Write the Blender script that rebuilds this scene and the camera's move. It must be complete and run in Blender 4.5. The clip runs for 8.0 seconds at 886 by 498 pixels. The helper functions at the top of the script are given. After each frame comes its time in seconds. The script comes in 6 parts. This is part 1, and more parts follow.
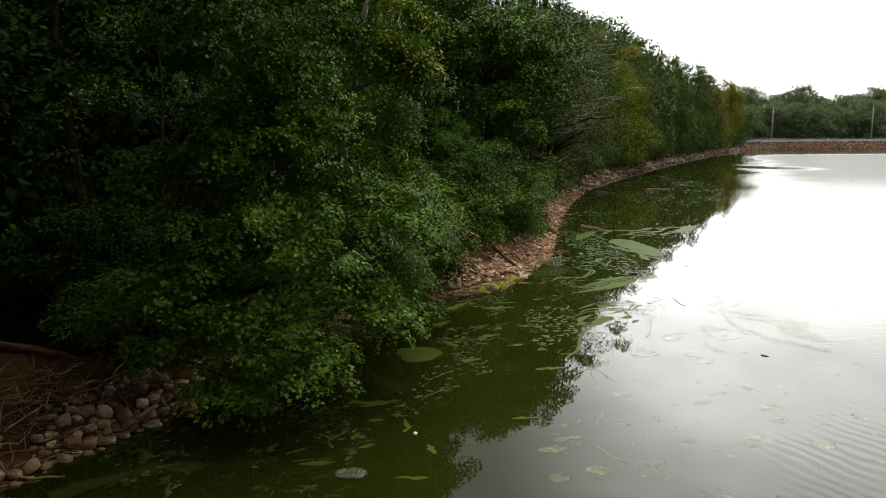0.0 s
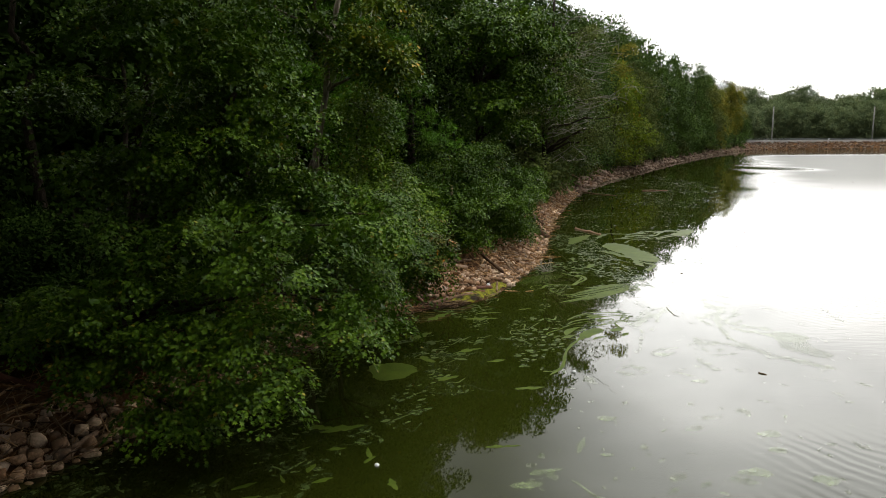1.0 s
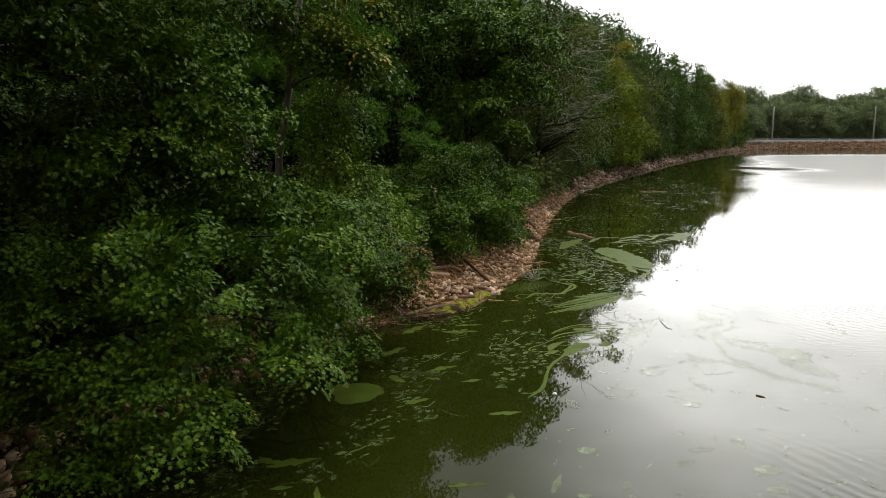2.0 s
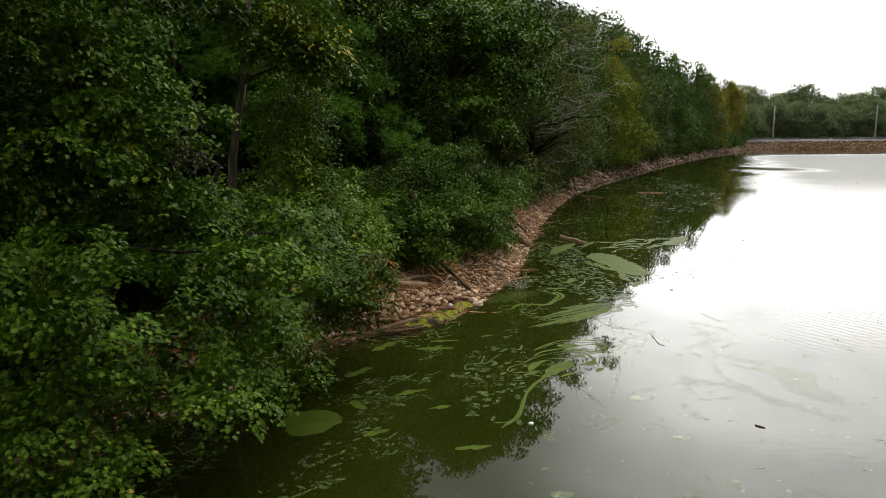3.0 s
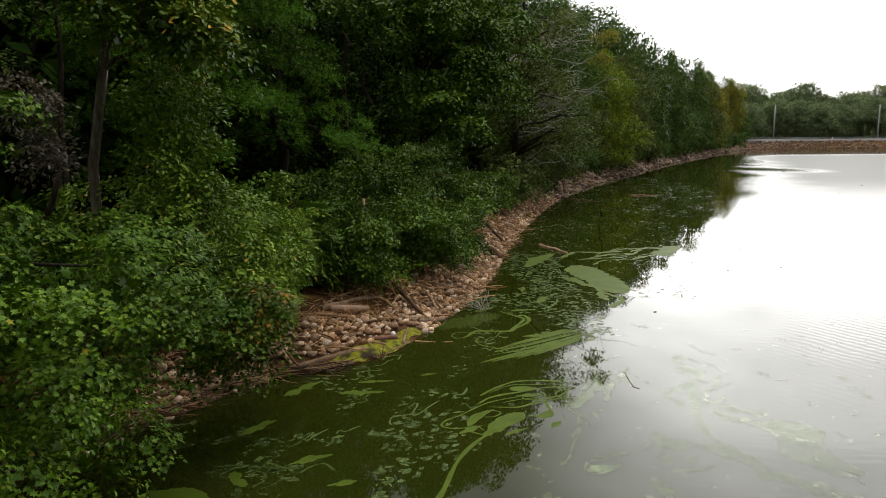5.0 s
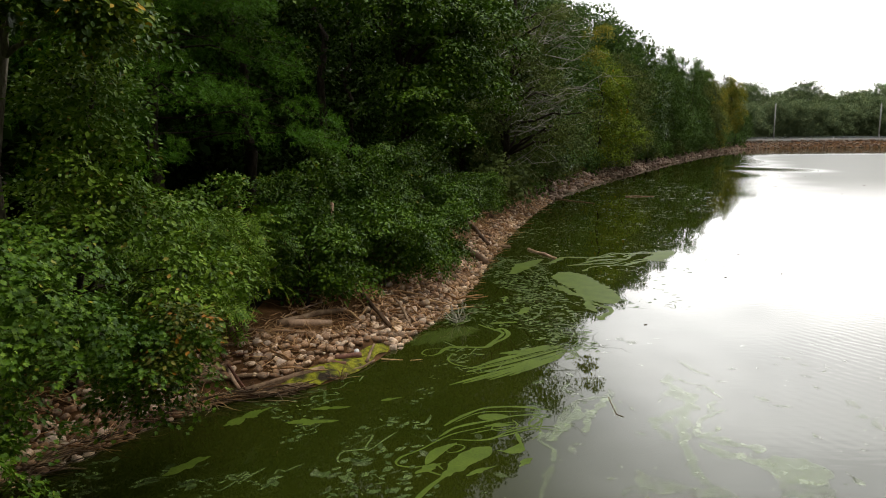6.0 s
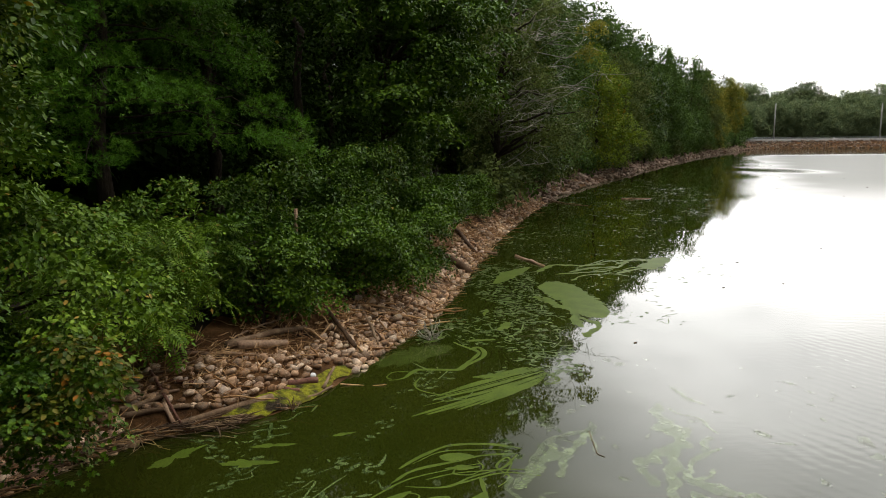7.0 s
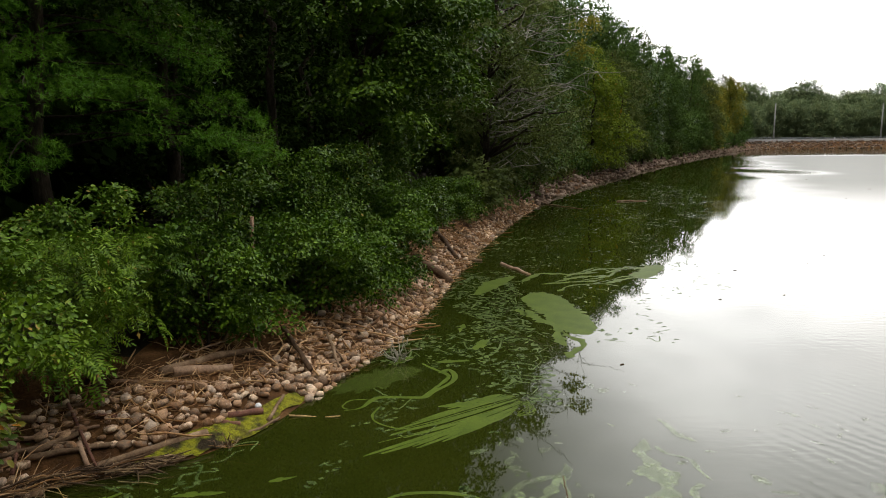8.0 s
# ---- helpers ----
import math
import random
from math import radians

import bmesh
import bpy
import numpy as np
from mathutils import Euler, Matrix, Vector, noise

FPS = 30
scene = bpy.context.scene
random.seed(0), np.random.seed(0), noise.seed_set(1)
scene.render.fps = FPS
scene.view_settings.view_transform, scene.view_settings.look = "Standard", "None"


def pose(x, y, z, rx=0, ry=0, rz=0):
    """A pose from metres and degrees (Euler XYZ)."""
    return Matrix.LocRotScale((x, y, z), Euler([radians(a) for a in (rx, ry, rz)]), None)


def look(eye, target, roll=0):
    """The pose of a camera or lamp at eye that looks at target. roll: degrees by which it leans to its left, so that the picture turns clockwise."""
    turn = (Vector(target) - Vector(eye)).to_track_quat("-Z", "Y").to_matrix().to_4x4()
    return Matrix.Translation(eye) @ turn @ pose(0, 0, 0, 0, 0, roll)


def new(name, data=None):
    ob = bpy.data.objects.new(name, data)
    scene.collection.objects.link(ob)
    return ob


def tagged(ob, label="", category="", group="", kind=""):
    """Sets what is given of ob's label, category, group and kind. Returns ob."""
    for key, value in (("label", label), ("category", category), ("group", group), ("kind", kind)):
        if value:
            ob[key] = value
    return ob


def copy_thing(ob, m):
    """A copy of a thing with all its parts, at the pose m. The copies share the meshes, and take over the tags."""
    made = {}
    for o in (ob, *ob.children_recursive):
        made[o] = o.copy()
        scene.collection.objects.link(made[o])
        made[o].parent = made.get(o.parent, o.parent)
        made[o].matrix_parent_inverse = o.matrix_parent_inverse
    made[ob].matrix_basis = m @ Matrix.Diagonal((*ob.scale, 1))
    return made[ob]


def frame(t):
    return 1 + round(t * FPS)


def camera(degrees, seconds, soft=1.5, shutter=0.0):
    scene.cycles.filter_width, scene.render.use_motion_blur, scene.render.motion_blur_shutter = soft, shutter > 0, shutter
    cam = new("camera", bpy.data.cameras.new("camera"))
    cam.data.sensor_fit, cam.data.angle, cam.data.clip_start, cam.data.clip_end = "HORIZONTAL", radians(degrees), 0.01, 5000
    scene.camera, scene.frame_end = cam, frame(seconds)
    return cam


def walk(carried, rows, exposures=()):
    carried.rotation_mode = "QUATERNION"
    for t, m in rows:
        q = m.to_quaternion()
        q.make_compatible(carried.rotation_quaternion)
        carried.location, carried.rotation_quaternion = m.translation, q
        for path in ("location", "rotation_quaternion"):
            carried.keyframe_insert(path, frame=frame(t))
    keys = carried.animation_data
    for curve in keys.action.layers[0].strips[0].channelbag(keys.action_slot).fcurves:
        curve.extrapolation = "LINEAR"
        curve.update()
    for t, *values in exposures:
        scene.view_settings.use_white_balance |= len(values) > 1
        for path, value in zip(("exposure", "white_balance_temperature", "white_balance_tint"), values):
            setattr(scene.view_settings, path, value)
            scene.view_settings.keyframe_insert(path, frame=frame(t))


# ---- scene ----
cam = camera(63.2, 8.0, soft=1.0)
METRES, EYE, TILT, LEAN, TURN = 13.67, 5.5, -9.45, 0.4, 0.0
ROWS = [
    (0.0, 0.0, 0.0, 0.0, 0.0, 0.0, 0.0),
    (0.5, 0.0207, 0.042, 0.009, -0.0, -0.02, -0.07),
    (1.0, 0.0431, 0.0872, 0.0169, 0.02, -0.03, -0.07),
    (1.5, 0.0671, 0.1363, 0.0251, 0.03, -0.04, -0.09),
    (3.0, 0.1424, 0.3007, 0.0526, 0.1, -0.07, -0.05),
    (3.5, 0.1709, 0.3584, 0.0621, 0.12, -0.07, -0.01),
    (4.0, 0.1991, 0.4167, 0.0709, 0.15, -0.07, 0.01),
    (4.5, 0.2265, 0.4764, 0.0796, 0.14, -0.08, -0.03),
    (6.0, 0.3091, 0.6553, 0.1037, 0.19, -0.09, 0.04),
    (6.5, 0.3357, 0.7152, 0.1126, 0.19, -0.07, 0.06),
    (7.0, 0.3615, 0.7769, 0.1237, 0.18, -0.07, 0.05),
    (7.5, 0.3888, 0.8375, 0.134, 0.19, -0.07, 0.07),
    (8.0, 0.4154, 0.8978, 0.1441, 0.17, -0.06, 0.05),
]
walk(cam, [(t, pose(0, 0, EYE, TILT, LEAN, TURN) @ pose(METRES * x, METRES * y, METRES * z, 90 + pitch, roll, yaw)) for t, x, y, z, yaw, pitch, roll in ROWS])

import itertools

# ---- world, sun ----
world = bpy.data.worlds.new("overcast_sky")
scene.world = world
world.use_nodes = True
wn, wl = world.node_tree.nodes, world.node_tree.links
wn.clear()
w_out = wn.new("ShaderNodeOutputWorld")
w_bg = wn.new("ShaderNodeBackground")
w_sky = wn.new("ShaderNodeTexSky")
w_sky.sky_type = "NISHITA"
w_sky.sun_disc = False
SUN_ELEVATION, SUN_AZIMUTH = 13.0, 38.0      # degrees; azimuth from +y towards +x
CLOUD_DIM, CLOUD_BRIGHT, CLOUD_GLOW, CLOUD_TOP = 1.2, 6.0, 47.0, 41.0
w_sky.sun_elevation = radians(SUN_ELEVATION)
w_sky.sun_rotation = radians(SUN_AZIMUTH)
w_sky.air_density, w_sky.dust_density, w_sky.ozone_density = 1.0, 3.0, 1.0
w_co = wn.new("ShaderNodeTexCoord")
w_map = wn.new("ShaderNodeMapping")
w_map.inputs["Scale"].default_value = (1.0, 1.0, 2.6)
w_noise = wn.new("ShaderNodeTexNoise")
w_noise.inputs["Scale"].default_value = 2.2
w_noise.inputs["Detail"].default_value = 5.0
w_noise.inputs["Roughness"].default_value = 0.5
w_ramp = wn.new("ShaderNodeValToRGB")
w_ramp.color_ramp.elements[0].position, w_ramp.color_ramp.elements[0].color = 0.36, (0.57, 0.575, 0.585, 1)
w_ramp.color_ramp.elements[1].position, w_ramp.color_ramp.elements[1].color = 0.64, (1.2, 1.19, 1.17, 1)
# thin cloud glows round the hidden sun and dims smoothly away from it
w_dot = wn.new("ShaderNodeVectorMath")
w_dot.operation = "DOT_PRODUCT"
w_dot.inputs[1].default_value = (math.sin(radians(SUN_AZIMUTH)) * math.cos(radians(SUN_ELEVATION)), math.cos(radians(SUN_AZIMUTH)) * math.cos(radians(SUN_ELEVATION)), math.sin(radians(SUN_ELEVATION)))
w_glow = wn.new("ShaderNodeMapRange")
w_glow.interpolation_type = "SMOOTHSTEP"
for key, value in (("From Min", 0.12), ("From Max", 1.0), ("To Min", CLOUD_DIM), ("To Max", CLOUD_BRIGHT)):
    w_glow.inputs[key].default_value = value
w_core = wn.new("ShaderNodeMapRange")
w_core.interpolation_type = "SMOOTHSTEP"
for key, value in (("From Min", 0.81), ("From Max", 1.0), ("To Min", 0.0), ("To Max", CLOUD_GLOW)):
    w_core.inputs[key].default_value = value
# an overcast sky is brightest overhead
w_xyz = wn.new("ShaderNodeSeparateXYZ")
w_top = wn.new("ShaderNodeMapRange")
w_top.interpolation_type = "SMOOTHSTEP"
for key, value in (("From Min", 0.62), ("From Max", 1.0), ("To Min", 0.0), ("To Max", CLOUD_TOP)):
    w_top.inputs[key].default_value = value
w_sum, w_all = wn.new("ShaderNodeMath"), wn.new("ShaderNodeMath")
w_scale = wn.new("ShaderNodeVectorMath")
w_scale.operation = "SCALE"
w_mix = wn.new("ShaderNodeMix")
w_mix.data_type = "RGBA"
w_mix.inputs["Factor"].default_value = 0.93
wl.new(w_co.outputs["Generated"], w_map.inputs["Vector"])
wl.new(w_map.outputs["Vector"], w_noise.inputs["Vector"])
wl.new(w_noise.outputs["Fac"], w_ramp.inputs["Fac"])
wl.new(w_co.outputs["Generated"], w_dot.inputs[0])
wl.new(w_dot.outputs["Value"], w_glow.inputs["Value"])
wl.new(w_ramp.outputs["Color"], w_scale.inputs[0])
wl.new(w_dot.outputs["Value"], w_core.inputs["Value"])
wl.new(w_co.outputs["Generated"], w_xyz.inputs["Vector"])
wl.new(w_xyz.outputs["Z"], w_top.inputs["Value"])
wl.new(w_glow.outputs["Result"], w_sum.inputs[0])
wl.new(w_core.outputs["Result"], w_sum.inputs[1])
wl.new(w_sum.outputs[0], w_all.inputs[0])
wl.new(w_top.outputs["Result"], w_all.inputs[1])
wl.new(w_all.outputs[0], w_scale.inputs["Scale"])
wl.new(w_sky.outputs["Color"], w_mix.inputs["A"])
wl.new(w_scale.outputs["Vector"], w_mix.inputs["B"])
wl.new(w_mix.outputs["Result"], w_bg.inputs["Color"])
w_bg.inputs["Strength"].default_value = 0.1
wl.new(w_bg.outputs["Background"], w_out.inputs["Surface"])

sun = new("sun", bpy.data.lights.new("sun", "SUN"))
sun.data.energy, sun.data.angle, sun.data.color = 0.6, radians(110), (1.0, 0.96, 0.9)
sun.matrix_basis = look((60 * math.sin(radians(SUN_AZIMUTH)), 60 * math.cos(radians(SUN_AZIMUTH)), 60 * math.tan(radians(SUN_ELEVATION))), (0, 0, 0))


# ---- materials ----
def fresh(name):
    m = bpy.data.materials.new(name)
    m.use_nodes = True
    m.node_tree.nodes.clear()
    return m, m.node_tree.nodes, m.node_tree.links


def ramp_node(n, stops):
    r = n.new("ShaderNodeValToRGB")
    while len(r.color_ramp.elements) < len(stops):
        r.color_ramp.elements.new(0.5)
    for e, (p, c) in zip(r.color_ramp.elements, stops):
        e.position, e.color = p, (*c, 1)
    return r


def noise_node(n, l, vec, scale, detail=4.0, rough=0.55):
    t = n.new("ShaderNodeTexNoise")
    t.inputs["Scale"].default_value = scale
    t.inputs["Detail"].default_value = detail
    t.inputs["Roughness"].default_value = rough
    l.new(vec, t.inputs["Vector"])
    return t


def multiply(n, l, a, b, f=1.0):
    x = n.new("ShaderNodeMix")
    x.data_type, x.blend_type = "RGBA", "MULTIPLY"
    x.inputs["Factor"].default_value = f
    l.new(a, x.inputs["A"])
    l.new(b, x.inputs["B"])
    return x.outputs["Result"]


def surface(name, stops, scale, rough=0.8, fine=9.0, bump=0.3, depth=0.02, source="", metal=0.0, stretch=(1, 1, 1), spec=0.4, clear=0.0, patchy=0.0):
    """Noise of two sizes over a ramp of colours, with relief. source: 'object' or 'island' adds a change from piece to piece."""
    m, n, l = fresh(name)
    out, p = n.new("ShaderNodeOutputMaterial"), n.new("ShaderNodeBsdfPrincipled")
    co, mp = n.new("ShaderNodeTexCoord"), n.new("ShaderNodeMapping")
    mp.inputs["Scale"].default_value = stretch
    l.new(co.outputs["Object"], mp.inputs["Vector"])
    v = mp.outputs["Vector"]
    a, b = noise_node(n, l, v, scale), noise_node(n, l, v, scale * fine, 5.0, 0.65)
    r = ramp_node(n, stops)
    if source:
        g = n.new("ShaderNodeObjectInfo" if source == "object" else "ShaderNodeNewGeometry")
        s = g.outputs["Random" if source == "object" else "Random Per Island"]
        ad = n.new("ShaderNodeMath")
        ad.operation = "MULTIPLY_ADD"
        l.new(a.outputs["Fac"], ad.inputs[0])
        ad.inputs[1].default_value = 0.5
        sc = n.new("ShaderNodeMath")
        sc.operation = "MULTIPLY"
        sc.inputs[1].default_value = 0.6
        l.new(s, sc.inputs[0])
        l.new(sc.outputs[0], ad.inputs[2])
        l.new(ad.outputs[0], r.inputs["Fac"])
    else:
        l.new(a.outputs["Fac"], r.inputs["Fac"])
    sh = ramp_node(n, [(0.3, (0.62, 0.62, 0.62)), (0.7, (1.25, 1.25, 1.25))])
    l.new(b.outputs["Fac"], sh.inputs["Fac"])
    l.new(multiply(n, l, r.outputs["Color"], sh.outputs["Color"]), p.inputs["Base Color"])
    p.inputs["Roughness"].default_value = rough
    p.inputs["Metallic"].default_value = metal
    p.inputs["Specular IOR Level"].default_value = spec
    bp = n.new("ShaderNodeBump")
    bp.inputs["Strength"].default_value, bp.inputs["Distance"].default_value = bump, depth
    l.new(b.outputs["Fac"], bp.inputs["Height"])
    l.new(bp.outputs["Normal"], p.inputs["Normal"])
    if clear:
        see, mx = n.new("ShaderNodeBsdfTransparent"), n.new("ShaderNodeMixShader")
        if patchy:
            ease = ramp_node(n, [(0.36, (clear - patchy,) * 3), (0.62, (min(1.0, clear + patchy),) * 3)])
            l.new(noise_node(n, l, v, scale * 2.6, 6.0, 0.7).outputs["Fac"], ease.inputs["Fac"])
            l.new(ease.outputs["Color"], mx.inputs["Fac"])
        else:
            mx.inputs["Fac"].default_value = clear
        l.new(p.outputs["BSDF"], mx.inputs[1])
        l.new(see.outputs["BSDF"], mx.inputs[2])
        l.new(mx.outputs["Shader"], out.inputs["Surface"])
    else:
        l.new(p.outputs["BSDF"], out.inputs["Surface"])
    return m


def leafage(name, dark, mid, light, rare=None, share=0.02, pass_share=0.09, rough=0.42, shine=0.115):
    """Leaves: each one its own green, with slow drifts over the crown and some turned ones."""
    m, n, l = fresh(name)
    out, p = n.new("ShaderNodeOutputMaterial"), n.new("ShaderNodeBsdfPrincipled")
    g = n.new("ShaderNodeNewGeometry")
    co = n.new("ShaderNodeTexCoord")
    stops = [(0.0, dark), (0.45, mid), (0.95, light)]
    if rare:
        stops = [(0.0, dark), (0.45, mid), (0.985 - share, light), (1.0 - share, rare)]
    r = ramp_node(n, stops)
    l.new(g.outputs["Random Per Island"], r.inputs["Fac"])
    big = noise_node(n, l, co.outputs["Object"], 0.55, 3.0)
    sh = ramp_node(n, [(0.32, (0.64, 0.72, 0.68)), (0.68, (1.46, 1.37, 1.2))])
    l.new(big.outputs["Fac"], sh.inputs["Fac"])
    col = multiply(n, l, r.outputs["Color"], sh.outputs["Color"])
    l.new(col, p.inputs["Base Color"])
    p.inputs["Roughness"].default_value = rough
    p.inputs["Specular IOR Level"].default_value = shine
    t = n.new("ShaderNodeBsdfTranslucent")
    l.new(col, t.inputs["Color"])
    mx = n.new("ShaderNodeMixShader")
    mx.inputs["Fac"].default_value = pass_share
    l.new(p.outputs["BSDF"], mx.inputs[1])
    l.new(t.outputs["BSDF"], mx.inputs[2])
    l.new(mx.outputs["Shader"], out.inputs["Surface"])
    return m


def lake_water():
    """Murky green water: a dull body under a smooth, faintly rippled face."""
    m, n, l = fresh("lake_water")
    out, p = n.new("ShaderNodeOutputMaterial"), n.new("ShaderNodeBsdfPrincipled")
    co = n.new("ShaderNodeTexCoord")
    a = noise_node(n, l, co.outputs["Object"], 0.22, 4.0)
    r = ramp_node(n, [(0.3, (0.0135, 0.0190, 0.0018)), (0.7, (0.0215, 0.0250, 0.0028))])
    l.new(a.outputs["Fac"], r.inputs["Fac"])
    l.new(r.outputs["Color"], p.inputs["Base Color"])
    p.inputs["Roughness"].default_value = 0.025
    p.inputs["IOR"].default_value = 1.333
    mp = n.new("ShaderNodeMapping")
    mp.inputs["Rotation"].default_value = (0, 0, radians(28))
    mp.inputs["Scale"].default_value = (0.8, 2.6, 1)
    l.new(co.outputs["Object"], mp.inputs["Vector"])
    wave = noise_node(n, l, mp.outputs["Vector"], 2.2, 2.0, 0.4)
    slow = noise_node(n, l, co.outputs["Object"], 0.13, 2.0, 0.4)
    # the water under the wooded shore is sheltered; a breeze ruffles the open lake
    xyz = n.new("ShaderNodeSeparateXYZ")
    l.new(co.outputs["Object"], xyz.inputs["Vector"])
    off = n.new("ShaderNodeMath")
    off.operation = "MULTIPLY_ADD"
    l.new(xyz.outputs["Y"], off.inputs[0])
    off.inputs[1].default_value = -0.40
    l.new(xyz.outputs["X"], off.inputs[2])
    drift = n.new("ShaderNodeMath")
    drift.operation = "MULTIPLY_ADD"
    l.new(slow.outputs["Fac"], drift.inputs[0])
    drift.inputs[1].default_value = 8.0
    l.new(off.outputs[0], drift.inputs[2])
    calm = n.new("ShaderNodeMapRange")
    calm.interpolation_type = "SMOOTHSTEP"
    for key, value in (("From Min", 2.5), ("From Max", 11.0), ("To Min", 0.05), ("To Max", 0.9)):
        calm.inputs[key].default_value = value
    l.new(drift.outputs[0], calm.inputs["Value"])
    open_lake = n.new("ShaderNodeMapRange")
    open_lake.interpolation_type = "SMOOTHSTEP"
    for key, value in (("From Min", 2.0), ("From Max", 14.0), ("To Min", 0.0), ("To Max", 1.0)):
        open_lake.inputs[key].default_value = value
    l.new(drift.outputs[0], open_lake.inputs["Value"])
    away = n.new("ShaderNodeMapRange")
    away.interpolation_type = "SMOOTHSTEP"
    for key, value in (("From Min", 30.0), ("From Max", 85.0), ("To Min", 0.0), ("To Max", 0.46)):
        away.inputs[key].default_value = value
    l.new(xyz.outputs["Y"], away.inputs["Value"])
    rough = n.new("ShaderNodeMath")
    rough.operation = "MULTIPLY_ADD"
    l.new(open_lake.outputs["Result"], rough.inputs[0])
    l.new(away.outputs["Result"], rough.inputs[1])
    rough.inputs[2].default_value = 0.02
    # sheltered water under the dam, and one calm slick, stay smooth
    lee = n.new("ShaderNodeMapRange")
    lee.interpolation_type = "SMOOTHSTEP"
    for key, value in (("From Min", 138.0), ("From Max", 152.0), ("To Min", 1.0), ("To Max", 0.12)):
        lee.inputs[key].default_value = value
    l.new(xyz.outputs["Y"], lee.inputs["Value"])
    spot = n.new("ShaderNodeMapping")
    spot.vector_type = "TEXTURE"
    spot.inputs["Location"].default_value = (45.5, 98.0, 0)
    spot.inputs["Rotation"].default_value = (0, 0, radians(20))
    spot.inputs["Scale"].default_value = (5.5, 7.0, 1)
    l.new(co.outputs["Object"], spot.inputs["Vector"])
    span = n.new("ShaderNodeVectorMath")
    span.operation = "LENGTH"
    l.new(spot.outputs["Vector"], span.inputs[0])
    slick = n.new("ShaderNodeMapRange")
    slick.interpolation_type = "SMOOTHSTEP"
    for key, value in (("From Min", 0.3), ("From Max", 1.15), ("To Min", 0.3), ("To Max", 1.0)):
        slick.inputs[key].default_value = value
    l.new(span.outputs["Value"], slick.inputs["Value"])
    still = n.new("ShaderNodeMath")
    still.operation = "MULTIPLY"
    l.new(lee.outputs["Result"], still.inputs[0])
    l.new(slick.outputs["Result"], still.inputs[1])
    dull = n.new("ShaderNodeMath")
    dull.operation = "MULTIPLY"
    l.new(rough.outputs[0], dull.inputs[0])
    l.new(still.outputs[0], dull.inputs[1])
    l.new(dull.outputs[0], p.inputs["Roughness"])
    h = n.new("ShaderNodeMath")
    h.operation = "MULTIPLY"
    l.new(wave.outputs["Fac"], h.inputs[0])
    l.new(calm.outputs["Result"], h.inputs[1])
    # small wind waves run in patches over the open water
    turn = n.new("ShaderNodeMapping")
    turn.inputs["Rotation"].default_value = (0, 0, radians(-30.5))
    l.new(co.outputs["Object"], turn.inputs["Vector"])
    bands = n.new("ShaderNodeTexWave")
    for key, value in (("Scale", 1.1), ("Distortion", 5.0), ("Detail", 3.0), ("Detail Scale", 0.8)):
        bands.inputs[key].default_value = value
    l.new(turn.outputs["Vector"], bands.inputs["Vector"])
    patch = noise_node(n, l, co.outputs["Object"], 0.09, 2.0, 0.5)
    gust = n.new("ShaderNodeMapRange")
    gust.interpolation_type = "SMOOTHSTEP"
    for key, value in (("From Min", 0.40), ("From Max", 0.62), ("To Min", 0.0), ("To Max", 0.85)):
        gust.inputs[key].default_value = value
    l.new(patch.outputs["Fac"], gust.inputs["Value"])
    reach = n.new("ShaderNodeMath")
    reach.operation = "MULTIPLY_ADD"
    l.new(xyz.outputs["Y"], reach.inputs[0])
    reach.inputs[1].default_value = -0.45
    l.new(xyz.outputs["X"], reach.inputs[2])
    windy = n.new("ShaderNodeMapRange")
    windy.interpolation_type = "SMOOTHSTEP"
    for key, value in (("From Min", -0.5), ("From Max", 2.3), ("To Min", 0.0), ("To Max", 1.0)):
        windy.inputs[key].default_value = value
    l.new(reach.outputs[0], windy.inputs["Value"])
    gusts = n.new("ShaderNodeMath")
    gusts.operation = "MULTIPLY"
    l.new(gust.outputs["Result"], gusts.inputs[0])
    fade = n.new("ShaderNodeMapRange")
    fade.interpolation_type = "SMOOTHSTEP"
    for key, value in (("From Min", 22.0), ("From Max", 31.0), ("To Min", 1.0), ("To Max", 0.06)):
        fade.inputs[key].default_value = value
    l.new(xyz.outputs["Y"], fade.inputs["Value"])
    area = n.new("ShaderNodeMath")
    area.operation = "MULTIPLY"
    l.new(windy.outputs["Result"], area.inputs[0])
    l.new(fade.outputs["Result"], area.inputs[1])
    l.new(area.outputs[0], gusts.inputs[1])
    both = n.new("ShaderNodeMath")
    both.operation = "MULTIPLY_ADD"
    l.new(bands.outputs["Fac"], both.inputs[0])
    l.new(gusts.outputs[0], both.inputs[1])
    l.new(h.outputs[0], both.inputs[2])
    bp = n.new("ShaderNodeBump")
    bp.inputs["Strength"].default_value, bp.inputs["Distance"].default_value = 0.4, 0.009
    l.new(both.outputs[0], bp.inputs["Height"])
    l.new(bp.outputs["Normal"], p.inputs["Normal"])
    l.new(p.outputs["BSDF"], out.inputs["Surface"])
    return m


